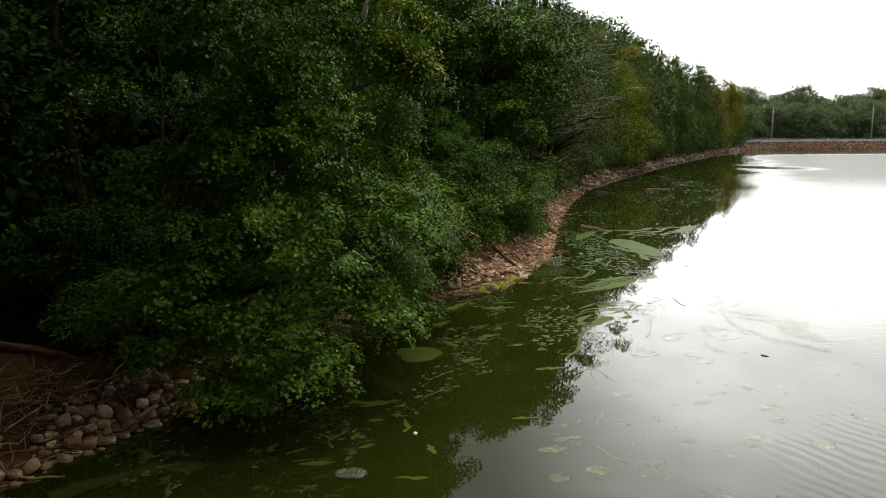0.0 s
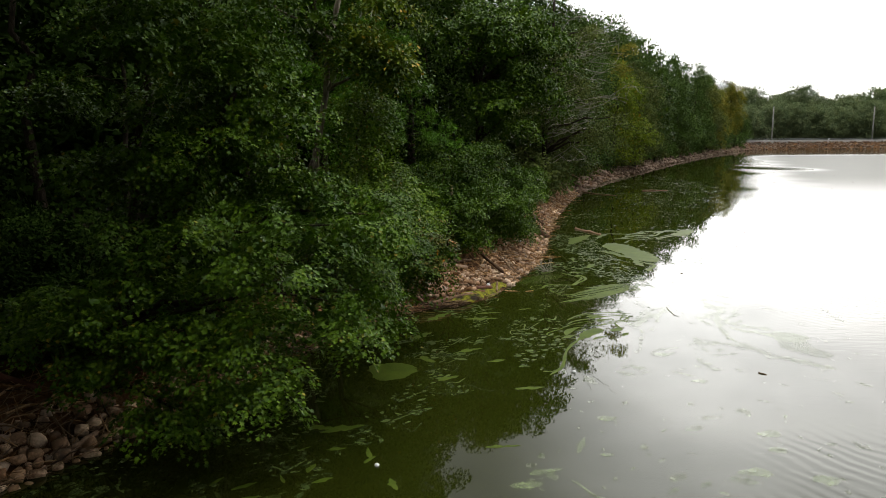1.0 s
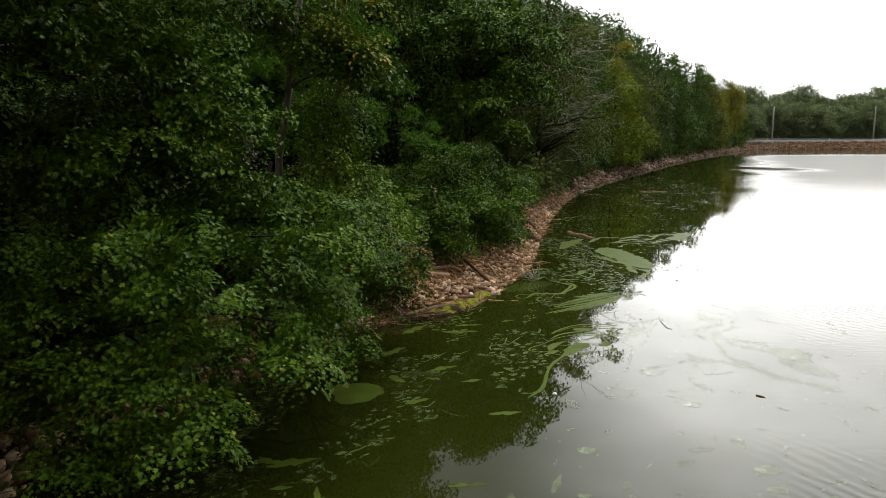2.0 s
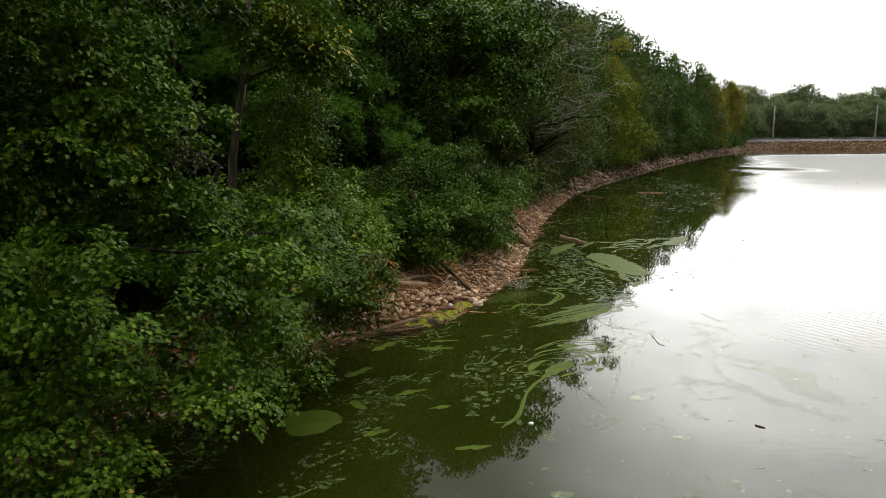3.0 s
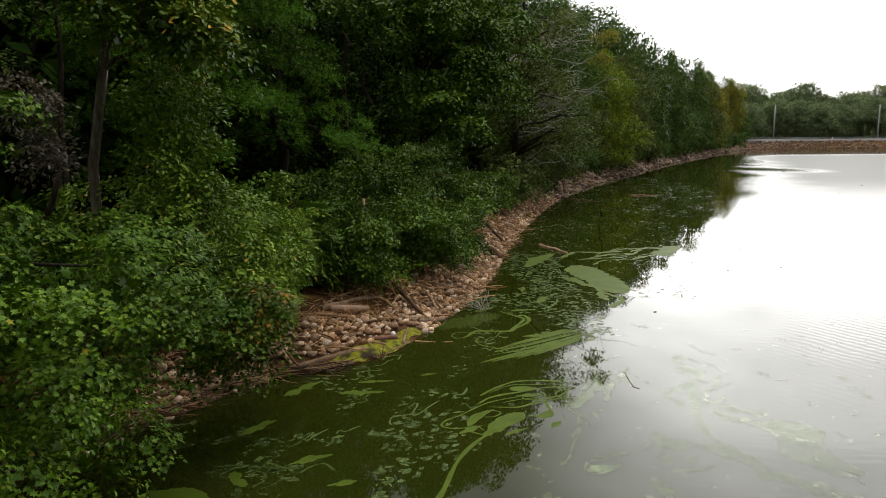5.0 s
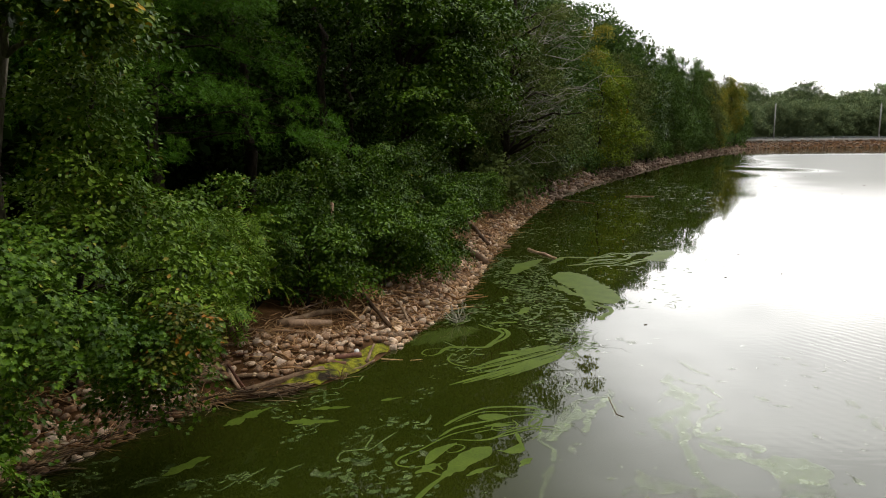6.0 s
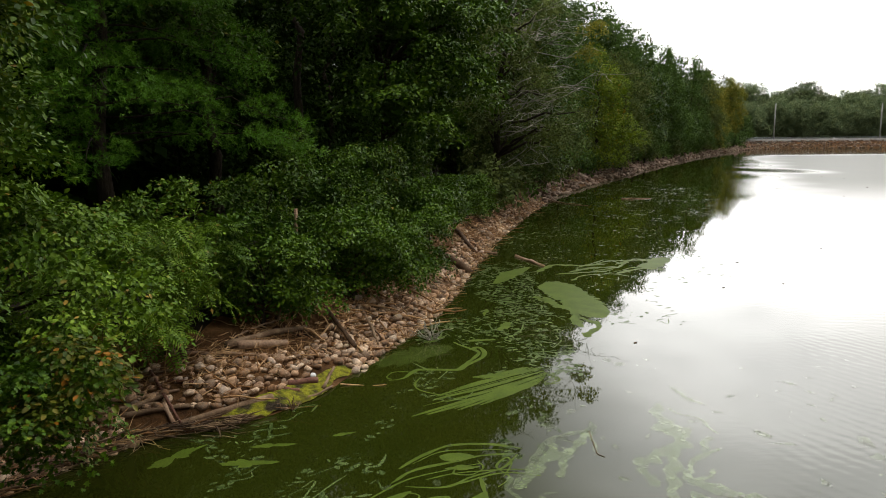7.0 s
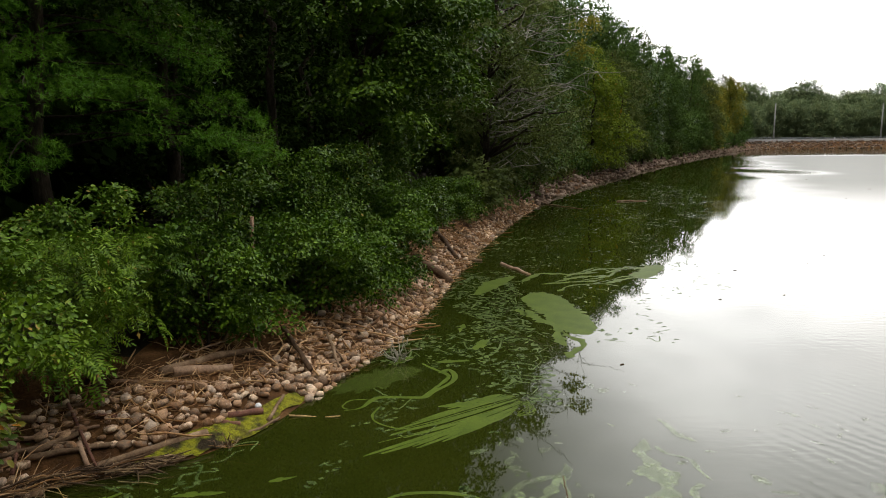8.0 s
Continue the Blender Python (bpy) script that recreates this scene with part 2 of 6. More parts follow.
WATER = lake_water()
SOIL = surface("bank_soil", [(0.3, (0.033, 0.014, 0.0045)), (0.5, (0.090, 0.042, 0.0135)), (0.7, (0.198, 0.098, 0.0360))], 1.3, 0.95, 12, 0.8, 0.05, spec=0.15)
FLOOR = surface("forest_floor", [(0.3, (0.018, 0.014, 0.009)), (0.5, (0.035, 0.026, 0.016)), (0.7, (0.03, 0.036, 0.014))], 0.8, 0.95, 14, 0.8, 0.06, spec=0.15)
STONE = surface("bank_stone", [(0.12, (0.108, 0.060, 0.0324)), (0.26, (0.324, 0.175, 0.0855)), (0.38, (0.184, 0.130, 0.0882)), (0.50, (0.518, 0.320, 0.1800)), (0.62, (0.259, 0.155, 0.0900)), (0.72, (0.778, 0.570, 0.3780)), (0.82, (0.389, 0.300, 0.2250)), (0.94, (0.562, 0.370, 0.2250))], 3.0, 0.85, 8, 0.6, 0.02, "object", spec=0.15)
STONES = surface("bank_stones", [(0.12, (0.108, 0.060, 0.0324)), (0.26, (0.324, 0.175, 0.0855)), (0.38, (0.184, 0.130, 0.0882)), (0.50, (0.518, 0.320, 0.1800)), (0.62, (0.259, 0.155, 0.0900)), (0.72, (0.778, 0.570, 0.3780)), (0.82, (0.389, 0.300, 0.2250)), (0.94, (0.562, 0.370, 0.2250))], 3.0, 0.85, 8, 0.6, 0.02, "island", spec=0.15)
RED_STONES = surface("dam_stones", [(0.1, (0.13, 0.078, 0.050)), (0.5, (0.20, 0.132, 0.090)), (0.9, (0.32, 0.235, 0.17))], 1.0, 0.9, 6, 0.5, 0.05, "island")
PALE_BARK = surface("pale_grey_bark", [(0.3, (0.05, 0.037, 0.024)), (0.5, (0.13, 0.105, 0.074)), (0.7, (0.30, 0.26, 0.20))], 1.6, 0.9, 6, 0.9, 0.04, stretch=(3, 3, 0.6), spec=0.15)
BARK = surface("dark_bark", [(0.3, (0.018, 0.013, 0.009)), (0.5, (0.036, 0.027, 0.018)), (0.7, (0.066, 0.052, 0.037))], 3.0, 0.9, 6, 0.9, 0.04, stretch=(3, 3, 0.6), spec=0.1)
DEAD = surface("bleached_bark", [(0.3, (0.24, 0.21, 0.17)), (0.6, (0.44, 0.40, 0.34))], 3.0, 0.85, 6, 0.5, 0.02)
DRIFT = surface("weathered_driftwood", [(0.25, (0.105, 0.063, 0.0342)), (0.5, (0.200, 0.127, 0.0738)), (0.75, (0.326, 0.225, 0.1395))], 4.0, 0.85, 7, 0.8, 0.015, stretch=(1, 1, 1), spec=0.15)
DRIFTS = surface("driftwood_litter", [(0.15, (0.097, 0.041, 0.0152)), (0.5, (0.324, 0.173, 0.0684)), (0.9, (0.670, 0.439, 0.2280))], 4.0, 0.85, 7, 0.5, 0.01, "island", spec=0.15)
WET_SHADED_REED = surface("wet_shaded_reeds", [(0.15, (0.025, 0.014, 0.008)), (0.5, (0.10, 0.058, 0.028)), (0.9, (0.36, 0.24, 0.13))], 4.0, 0.7, 7, 0.5, 0.01, "island", spec=0.2)
RED_LOG = surface("red_rotten_wood", [(0.3, (0.10, 0.035, 0.02)), (0.7, (0.22, 0.10, 0.06))], 4.0, 0.85, 7, 0.8, 0.015)
TAN_LOG = surface("barkless_wood", [(0.3, (0.26, 0.15, 0.085)), (0.7, (0.40, 0.26, 0.16))], 3.0, 0.75, 7, 0.6, 0.01)
DARK_LOG = surface("dark_wet_wood", [(0.3, (0.06, 0.034, 0.019)), (0.7, (0.15, 0.09, 0.05))], 3.0, 0.85, 7, 0.8, 0.02, spec=0.15)
MAPLE = leafage("maple_leaf", (0.024, 0.057, 0.0025), (0.050, 0.107, 0.0046), (0.098, 0.170, 0.0110), (0.2200, 0.1870, 0.0220), 0.005)
OAK = leafage("broad_leaf", (0.022, 0.049, 0.0025), (0.043, 0.088, 0.0041), (0.081, 0.133, 0.0092), (0.20, 0.15, 0.015), 0.005)
TURNING = leafage("turning_leaf", (0.070, 0.120, 0.007), (0.115, 0.175, 0.010), (0.19, 0.225, 0.014), (0.42, 0.26, 0.015), 0.03)
ASH = leafage("compound_leaf", (0.0501, 0.1025, 0.0055), (0.0918, 0.1654, 0.0098), (0.1441, 0.2230, 0.0184), (0.2760, 0.1725, 0.0345), 0.006)
RUST = leafage("rusty_leaf", (0.034, 0.060, 0.005), (0.062, 0.085, 0.007), (0.12, 0.100, 0.010), (0.26, 0.11, 0.010), 0.06)
WITHERED = leafage("withered_leaf", (0.05, 0.042, 0.03), (0.085, 0.072, 0.05), (0.13, 0.11, 0.075), None, 0, 0.2)
VINE = leafage("vine_leaf", (0.0275, 0.0622, 0.0034), (0.0549, 0.1120, 0.0058), (0.0975, 0.1662, 0.0108))
PINE = leafage("pine_needle", (0.038, 0.100, 0.0057), (0.063, 0.153, 0.0092), (0.099, 0.199, 0.0161), None, 0, 0.2, 0.45, 0.05)
# FAR_A and FAR_B are lightened to work some air haze into the green
FAR_A = leafage("wood_leaf", (0.048, 0.092, 0.0150), (0.064, 0.116, 0.0195), (0.084, 0.143, 0.0250), None, 0, 0.25, 0.7)
# near-black leaf green: the wood's inner shade is put into the colour
SHADED_LEAF = leafage("shaded_wood_leaf", (0.010, 0.022, 0.003), (0.016, 0.033, 0.004), (0.025, 0.046, 0.006), None, 0, 0.03, 0.8, 0.02)
FAR_B = leafage("hazed_wood_leaf", (0.0717, 0.0941, 0.0224), (0.0874, 0.1142, 0.0280), (0.1053, 0.1344, 0.0336), None, 0, 0.25, 0.7)
# greyed and paled so the leaf colour carries the haze of distance
FAR_C = leafage("far_haze_leaf", (0.150, 0.195, 0.098), (0.172, 0.220, 0.110), (0.195, 0.245, 0.122), None, 0, 0.3, 0.7)
FAR_O = leafage("olive_wood_leaf", (0.105, 0.155, 0.011), (0.14, 0.195, 0.014), (0.18, 0.235, 0.02), (0.30, 0.22, 0.02), 0.03, 0.3, 0.7)
FAR_Y = leafage("yellowing_wood_leaf", (0.120, 0.145, 0.020), (0.185, 0.190, 0.026), (0.28, 0.245, 0.030), None, 0, 0.35, 0.7)
ALGA = surface("algae_film", [(0.3, (0.050, 0.078, 0.0066)), (0.7, (0.084, 0.118, 0.0132))], 1.8, 0.5, 14, 0.15, 0.003, spec=0.06)
ALGAE = surface("algae_flecks", [(0.2, (0.045, 0.075, 0.014)), (0.8, (0.115, 0.160, 0.045))], 1.8, 0.4, 14, 0.1, 0.002, "island", spec=0.15, clear=0.3)
THIN_ALGA = surface("thin_algae_film", [(0.3, (0.085, 0.115, 0.045)), (0.7, (0.14, 0.165, 0.075))], 1.8, 0.03, 14, 0.0, 0.001, spec=0.27, clear=0.5, patchy=0.45)
SUNK_ALGA = surface("sunken_algae", [(0.3, (0.040, 0.058, 0.008)), (0.7, (0.070, 0.092, 0.018))], 2.4, 0.08, 9, 0.1, 0.002, spec=0.27, clear=0.25, patchy=0.25)
MOSS = surface("shore_moss", [(0.36, (0.03, 0.020, 0.008)), (0.43, (0.10, 0.10, 0.006)), (0.53, (0.25, 0.24, 0.011)), (0.61, (0.11, 0.10, 0.008)), (0.68, (0.05, 0.032, 0.012))], 2.6, 0.9, 9, 1.0, 0.05, spec=0.2)
ROAD = surface("road_asphalt", [(0.3, (0.045, 0.045, 0.047)), (0.7, (0.065, 0.065, 0.066))], 0.4, 0.85, 40, 0.3, 0.01)
KERB = surface("pale_concrete", [(0.3, (0.66, 0.65, 0.62)), (0.7, (0.78, 0.77, 0.74))], 0.8, 0.8, 12, 0.3, 0.01)
STEEL = surface("dull_galvanised_steel", [(0.3, (0.20, 0.21, 0.22)), (0.7, (0.30, 0.31, 0.32))], 1.0, 0.55, 8, 0.1, 0.005, "", 0.5)
POLE = surface("grey_weathered_pole", [(0.3, (0.34, 0.33, 0.31)), (0.7, (0.48, 0.47, 0.44))], 1.0, 0.8, 8, 0.3, 0.01)
FILM = surface("algae_veil", [(0.3, (0.095, 0.13, 0.048)), (0.7, (0.14, 0.175, 0.07))], 1.2, 0.03, 12, 0.0, 0.001, spec=0.27, clear=0.30, patchy=0.3)
PLASTIC = surface("clear_plastic_sheet", [(0.3, (0.08, 0.11, 0.06)), (0.7, (0.24, 0.28, 0.19))], 9.0, 0.15, 6, 0.8, 0.02, spec=0.5, clear=0.5, patchy=0.3)
WHITE = surface("white_plastic", [(0.3, (0.72, 0.72, 0.70)), (0.7, (0.82, 0.82, 0.80))], 6.0, 0.5, 8, 0.1, 0.002)


# ---- builders ----
def mesh_of(name, verts, faces, material, smooth=True):
    me = bpy.data.meshes.new(name)
    me.from_pydata([tuple(v) for v in verts], [], faces)
    me.materials.append(material)
    if smooth:
        me.polygons.foreach_set("use_smooth", [True] * len(me.polygons))
    me.update()
    return me


def flat_mesh(name, co, sizes, material):
    """A mesh of many separate faces: co (n, 3), and the number of corners of each face, in order."""
    me = bpy.data.meshes.new(name)
    co = np.asarray(co, np.float32)
    sizes = np.asarray(sizes, np.int32)
    me.vertices.add(len(co))
    me.vertices.foreach_set("co", co.ravel())
    me.loops.add(int(sizes.sum()))
    me.polygons.add(len(sizes))
    starts = np.concatenate(([0], np.cumsum(sizes)[:-1])).astype(np.int32)
    me.polygons.foreach_set("loop_start", starts)
    return me, starts


def leaf_mesh(name, places, axes, template, faces, material):
    """All leaves of a crown in one mesh. places (n, 3); axes (n, 3, 3), columns across, along, up, with the size in them."""
    n, k = len(places), len(template)
    co = (np.einsum("nij,kj->nki", axes, template) + places[:, None, :]).reshape(-1, 3)
    loops = np.concatenate([np.asarray(f) for f in faces])
    index = (loops[None, :] + (np.arange(n) * k)[:, None]).ravel().astype(np.int32)
    sizes = np.tile([len(f) for f in faces], n)
    me, _ = flat_mesh(name, co, sizes, material)
    me.loops.foreach_set("vertex_index", index)
    me.materials.append(material)
    me.update(calc_edges=True)
    return me


def part(name, me, parent, label=""):
    ob = new(name, me)
    ob.parent = parent
    if label:
        ob["label"] = label
    return ob


def thing(name, label, category, place=(0, 0, 0), group="", kind=""):
    ob = new(name)
    ob.location = place
    ob.empty_display_size = 0.2
    return tagged(ob, label, category, group, kind)


def tube(points, radii, sides=8, rough=0.0, rng=None, caps=True):
    """Vertices and faces of a tapered, bent round bar."""
    pts = [Vector(p) for p in points]
    verts, faces = [], []
    side = None
    for i, p in enumerate(pts):
        d = (pts[min(i + 1, len(pts) - 1)] - pts[max(i - 1, 0)]).normalized()
        if side is None:
            side = d.orthogonal().normalized()
        side = (side - d * side.dot(d)).normalized()
        other = d.cross(side)
        for k in range(sides):
            a = 2 * math.pi * k / sides
            r = radii[i] * (1 + (rng.uniform(-rough, rough) if rng else 0))
            verts.append(p + (side * math.cos(a) + other * math.sin(a)) * r)
    for i in range(len(pts) - 1):
        for k in range(sides):
            a, b = i * sides + k, i * sides + (k + 1) % sides
            faces.append((a, b, b + sides, a + sides))
    if caps:
        faces.append(tuple(range(sides - 1, -1, -1)))
        faces.append(tuple(range(len(verts) - sides, len(verts))))
    return verts, faces


def bent(p0, p1, n, wobble, rng, lift=0.0):
    p0, p1 = Vector(p0), Vector(p1)
    size = (p1 - p0).length
    out = []
    for i in range(n + 1):
        t = i / n
        w = math.sin(math.pi * t)
        out.append(p0.lerp(p1, t) + Vector((rng.uniform(-1, 1), rng.uniform(-1, 1), rng.uniform(-1, 1))) * wobble * size * w + Vector((0, 0, lift * size * w)))
    return out


def joined(name, pieces, material, smooth=True):
    verts, faces = [], []
    for v, f in pieces:
        o = len(verts)
        verts += v
        faces += [tuple(i + o for i in q) for q in f]
    return mesh_of(name, verts, faces, material, smooth)


# ---- the lake's outline ----
OUTLINE = [(-17, -12), (-10.5, 2.5), (-7.2, 10.2), (-5.5, 13.3), (-3.7, 17.4), (-2.1, 20.4), (-0.6, 22.6), (1.1, 23.4), (2.3, 24.8), (3.0, 26.8),
           (4.3, 30.5), (5.2, 34.5), (6.6, 41.8), (9.4, 53.4), (14.9, 70.8), (22.8, 87.5), (41.4, 123.8), (68, 168), (80, 180), (110, 183), (215, 178),
           (262, 120), (250, -60), (120, -140), (-5, -90)]


def rounded(points, step):
    """A closed Catmull-Rom curve through the points."""
    pts, out = [np.array(p, float) for p in points], []
    for i in range(len(pts)):
        a, b, c, d = (pts[(i + k) % len(pts)] for k in (-1, 0, 1, 2))
        ch = max(0.3, np.linalg.norm(c - b)) ** 0.5
        k0, k1 = max(0.3, np.linalg.norm(b - a)) ** 0.5, max(0.3, np.linalg.norm(d - c)) ** 0.5
        m1 = ch * ((b - a) / k0 - (c - a) / (k0 + ch) + (c - b) / ch)
        m2 = ch * ((c - b) / ch - (d - b) / (ch + k1) + (d - c) / k1)
        for t in np.arange(0, 1, min(0.5, step / np.linalg.norm(c - b))):
            out.append((2 * t**3 - 3 * t**2 + 1) * b + (t**3 - 2 * t**2 + t) * m1 + (3 * t**2 - 2 * t**3) * c + (t**3 - t**2) * m2)
    return np.array(out)


EDGE = rounded(OUTLINE, 0.8)


def landward(p):
    """Signed distance from the water's edge, positive on land, for points (n, 2)."""
    p = np.asarray(p, float).reshape(-1, 2)
    a, b = EDGE, np.roll(EDGE, -1, 0)
    out = np.empty(len(p))
    for s in range(0, len(p), 4000):
        q = p[s:s + 4000, None, :]
        d = b - a
        t = np.clip(((q - a) * d).sum(2) / (d * d).sum(1), 0, 1)
        dist = np.sqrt((((q - a) - t[..., None] * d) ** 2).sum(2)).min(1)
        y0, y1 = a[:, 1], b[:, 1]
        cross = ((y0 > q[..., 1]) != (y1 > q[..., 1])) & (q[..., 0] < d[:, 0] * (q[..., 1] - y0) / np.where(y1 == y0, 1e-9, y1 - y0) + a[:, 0])
        out[s:s + 4000] = np.where(cross.sum(1) % 2 == 1, -dist, dist)
    return out


def ease(x, lo, hi):
    t = np.clip((x - lo) / (hi - lo), 0, 1)
    return t * t * (3 - 2 * t)


def lumps(x, y, s):
    return np.sin(x * s + 1.3 * np.sin(y * s * 0.7)) * np.cos(y * s * 1.1 + 0.8 * np.sin(x * s * 0.9 + 2))


def height(p):
    """The ground's height at points (n, 2): lake bed, stony slope, wooded bank; towards the far end the dam."""
    p = np.asarray(p, float).reshape(-1, 2)
    d, x, y = landward(p), p[:, 0], p[:, 1]
    bank = np.where(d < 0, np.maximum(-2.0, 0.42 * d), 0.95 * ease(d, -0.6, 2.6) - 0.06 + 0.35 * ease(d, 2.0, 4.0) + 0.05 * np.clip(d - 3, 0, 80))
    bank = bank + 0.05 * lumps(x, y, 2.3) * ease(d, -0.3, 0.6) * (1 - ease(d, 20, 40))
    dam = np.where(d < 0, np.maximum(-2.0, 0.42 * d), np.clip(0.42 * d, 0, 1.6))
    w = ease(x, 66, 80) * ease(y, 120, 160)
    return bank * (1 - w) + dam * w


def ground_z(x, y):
    return float(height([(x, y)])[0])


# ---- ground and water ----
def axis(parts, reach):
    """Grid lines: stretches of even steps, then ever wider ones out to the horizon."""
    lines = np.concatenate([np.arange(a, b, s) for a, b, s in parts])
    lo, hi, step, left, right = lines[0], lines[-1], 2.0, [], []
    while hi < reach or lo > -reach:
        step *= 1.35
        hi += step
        lo -= step
        right.append(hi)
        left.append(lo)
    return np.concatenate([left[::-1], lines, right])


gx = axis([(-14, 12, 0.4), (12, 100, 2.0), (100, 270, 6)], 2600)
gy = axis([(-100, 4, 6), (4, 60, 0.42), (60, 165, 2.0), (165, 205, 0.8)], 2600)
mx, my = np.meshgrid(gx, gy)
flat = np.stack([mx.ravel(), my.ravel()], 1)
gz = height(flat)
nx = len(gx)
quads = [(j * nx + i, j * nx + i + 1, (j + 1) * nx + i + 1, (j + 1) * nx + i) for j in range(len(gy) - 1) for i in range(nx - 1)]
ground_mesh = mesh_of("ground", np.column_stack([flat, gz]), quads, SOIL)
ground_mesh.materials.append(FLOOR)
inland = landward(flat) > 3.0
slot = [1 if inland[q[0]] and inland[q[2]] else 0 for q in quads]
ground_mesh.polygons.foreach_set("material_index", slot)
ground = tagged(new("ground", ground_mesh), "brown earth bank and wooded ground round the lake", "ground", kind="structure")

water_verts = [(-40, -160, 0), (275, -160, 0), (275, 200, 0), (-40, 200, 0)]
water = tagged(new("water", mesh_of("water", water_verts, [(0, 1, 2, 3)], WATER, False)), "still murky green lake water mirroring trees and sky", "water", kind="structure")


# ---- leaves and crowns ----
def unit(v):
    return v / np.maximum(1e-9, np.linalg.norm(v, axis=-1, keepdims=True))


MAPLE_LEAF = np.array([(0, 0, 0), (0, 1.0, -0.12), (0.17, 0.64, 0.05), (0.50, 0.70, 0.02), (0.27, 0.38, 0.07), (0.50, 0.12, 0.03), (-0.17, 0.64, 0.05), (-0.50, 0.70, 0.02), (-0.27, 0.38, 0.07), (-0.50, 0.12, 0.03)])
MAPLE_FACES = [(0, 5, 4, 3, 2, 1), (1, 6, 7, 8, 9, 0)]
OVAL_LEAF = np.array([(0, 0, 0), (0.30, 0.35, 0.06), (0.24, 0.72, 0.04), (0, 1.0, -0.08), (-0.24, 0.72, 0.04), (-0.30, 0.35, 0.06)])
OVAL_FACES = [(0, 1, 2, 3), (3, 4, 5, 0)]
CHIP_LEAF = np.array([(0, 0, 0), (0.34, 0.5, 0.07), (0, 1.0, -0.08), (-0.34, 0.5, -0.02)])
CHIP_FACES = [(0, 1, 2, 3)]


def frond():
    """A compound leaf: a drooping row of paired narrow leaflets."""
    co, faces = [], []
    for i in range(5):
        y = 0.16 + 0.17 * i
        z = -0.28 * y * y
        for s in (-1, 1):
            o = len(co)
            co += [(0.01 * s, y, z), (0.17 * s, y + 0.02, z + 0.02), (0.36 * s, y + 0.15, z - 0.08), (0.15 * s, y + 0.13, z + 0.01)]
            faces.append((o, o + 1, o + 2, o + 3))
    o = len(co)
    co += [(0, 0.98, -0.27), (0.08, 1.1, -0.33), (0, 1.3, -0.45), (-0.08, 1.1, -0.33)]
    faces.append((o, o + 1, o + 2, o + 3))
    return np.array(co), faces


FROND, FROND_FACES = frond()


def tuft():
    """A brush of pine needles."""
    co, faces = [], []
    for i in range(9):
        a, b = 2.4 * i, 0.25 + 0.75 * ((i * 0.618) % 1)
        d = np.array([math.cos(a) * b, 0.9 - 0.5 * b, math.sin(a) * b * 0.8 + 0.15])
        d /= np.linalg.norm(d)
        s = np.cross(d, (0.3, 0.2, 1))
        s *= 0.038 / np.linalg.norm(s)
        o = len(co)
        co += [tuple(-s), tuple(s), tuple(d)]
        faces.append((o, o + 1, o + 2))
    return np.array(co), faces


TUFT, TUFT_FACES = tuft()
KINDS = {"maple": (MAPLE_LEAF, MAPLE_FACES), "oval": (OVAL_LEAF, OVAL_FACES), "chip": (CHIP_LEAF, CHIP_FACES), "frond": (FROND, FROND_FACES), "tuft": (TUFT, TUFT_FACES)}


def sprays(rng, centres, normals, outward, radius, count, droop, flatness, tilt, size):
    """Leaves in flat sprays: for each spray a disc of leaves that hangs at its rim. Gives places and axes."""
    n = len(centres)
    c, nm = np.repeat(centres, count, 0), np.repeat(unit(normals), count, 0)
    ow = np.repeat(outward, count, 0)
    rad = np.repeat(radius * rng.uniform(0.6, 1.35, n), count)
    k = n * count
    side = unit(np.cross(nm, rng.normal(size=(k, 3))))
    rr = np.sqrt(rng.uniform(0.0, 1, k))
    place = c + side * (rad * rr)[:, None] + nm * (rng.normal(0, flatness, k) * rad)[:, None]
    place[:, 2] -= droop * rad * rr**2
    up = unit(nm + rng.normal(0, tilt, (k, 3)))
    along = side * 0.8 + ow * 0.6 + rng.normal(0, 0.4, (k, 3))
    along[:, 2] -= 0.35
    along = unit(along - up * (along * up).sum(1, keepdims=True))
    across = np.cross(along, up)
    s = size * rng.uniform(0.65, 1.3, k)
    axes = np.stack([across, along, up], 2) * s[:, None, None]
    return place, axes


def boughs(rng, lobes, k):
    """Breaks each lobe into k flat boughs over its skin, with dark gaps between them."""
    out = []
    for x, y, z, rx, ry, rz in lobes:
        for i in range(k):
            h = -0.75 + 1.7 * (i + rng.uniform(0, 1)) / k
            h = min(0.97, h)
            a = 2.4 * i + rng.uniform(-0.5, 0.5)
            w = math.sqrt(max(0.05, 1 - h * h))
            s = rng.uniform(0.32, 0.52)
            out.append((x + rx * w * math.cos(a) * 0.66, y + ry * w * math.sin(a) * 0.66, z + rz * h * 0.7, rx * s, ry * s, rz * s * 0.30))
    return out


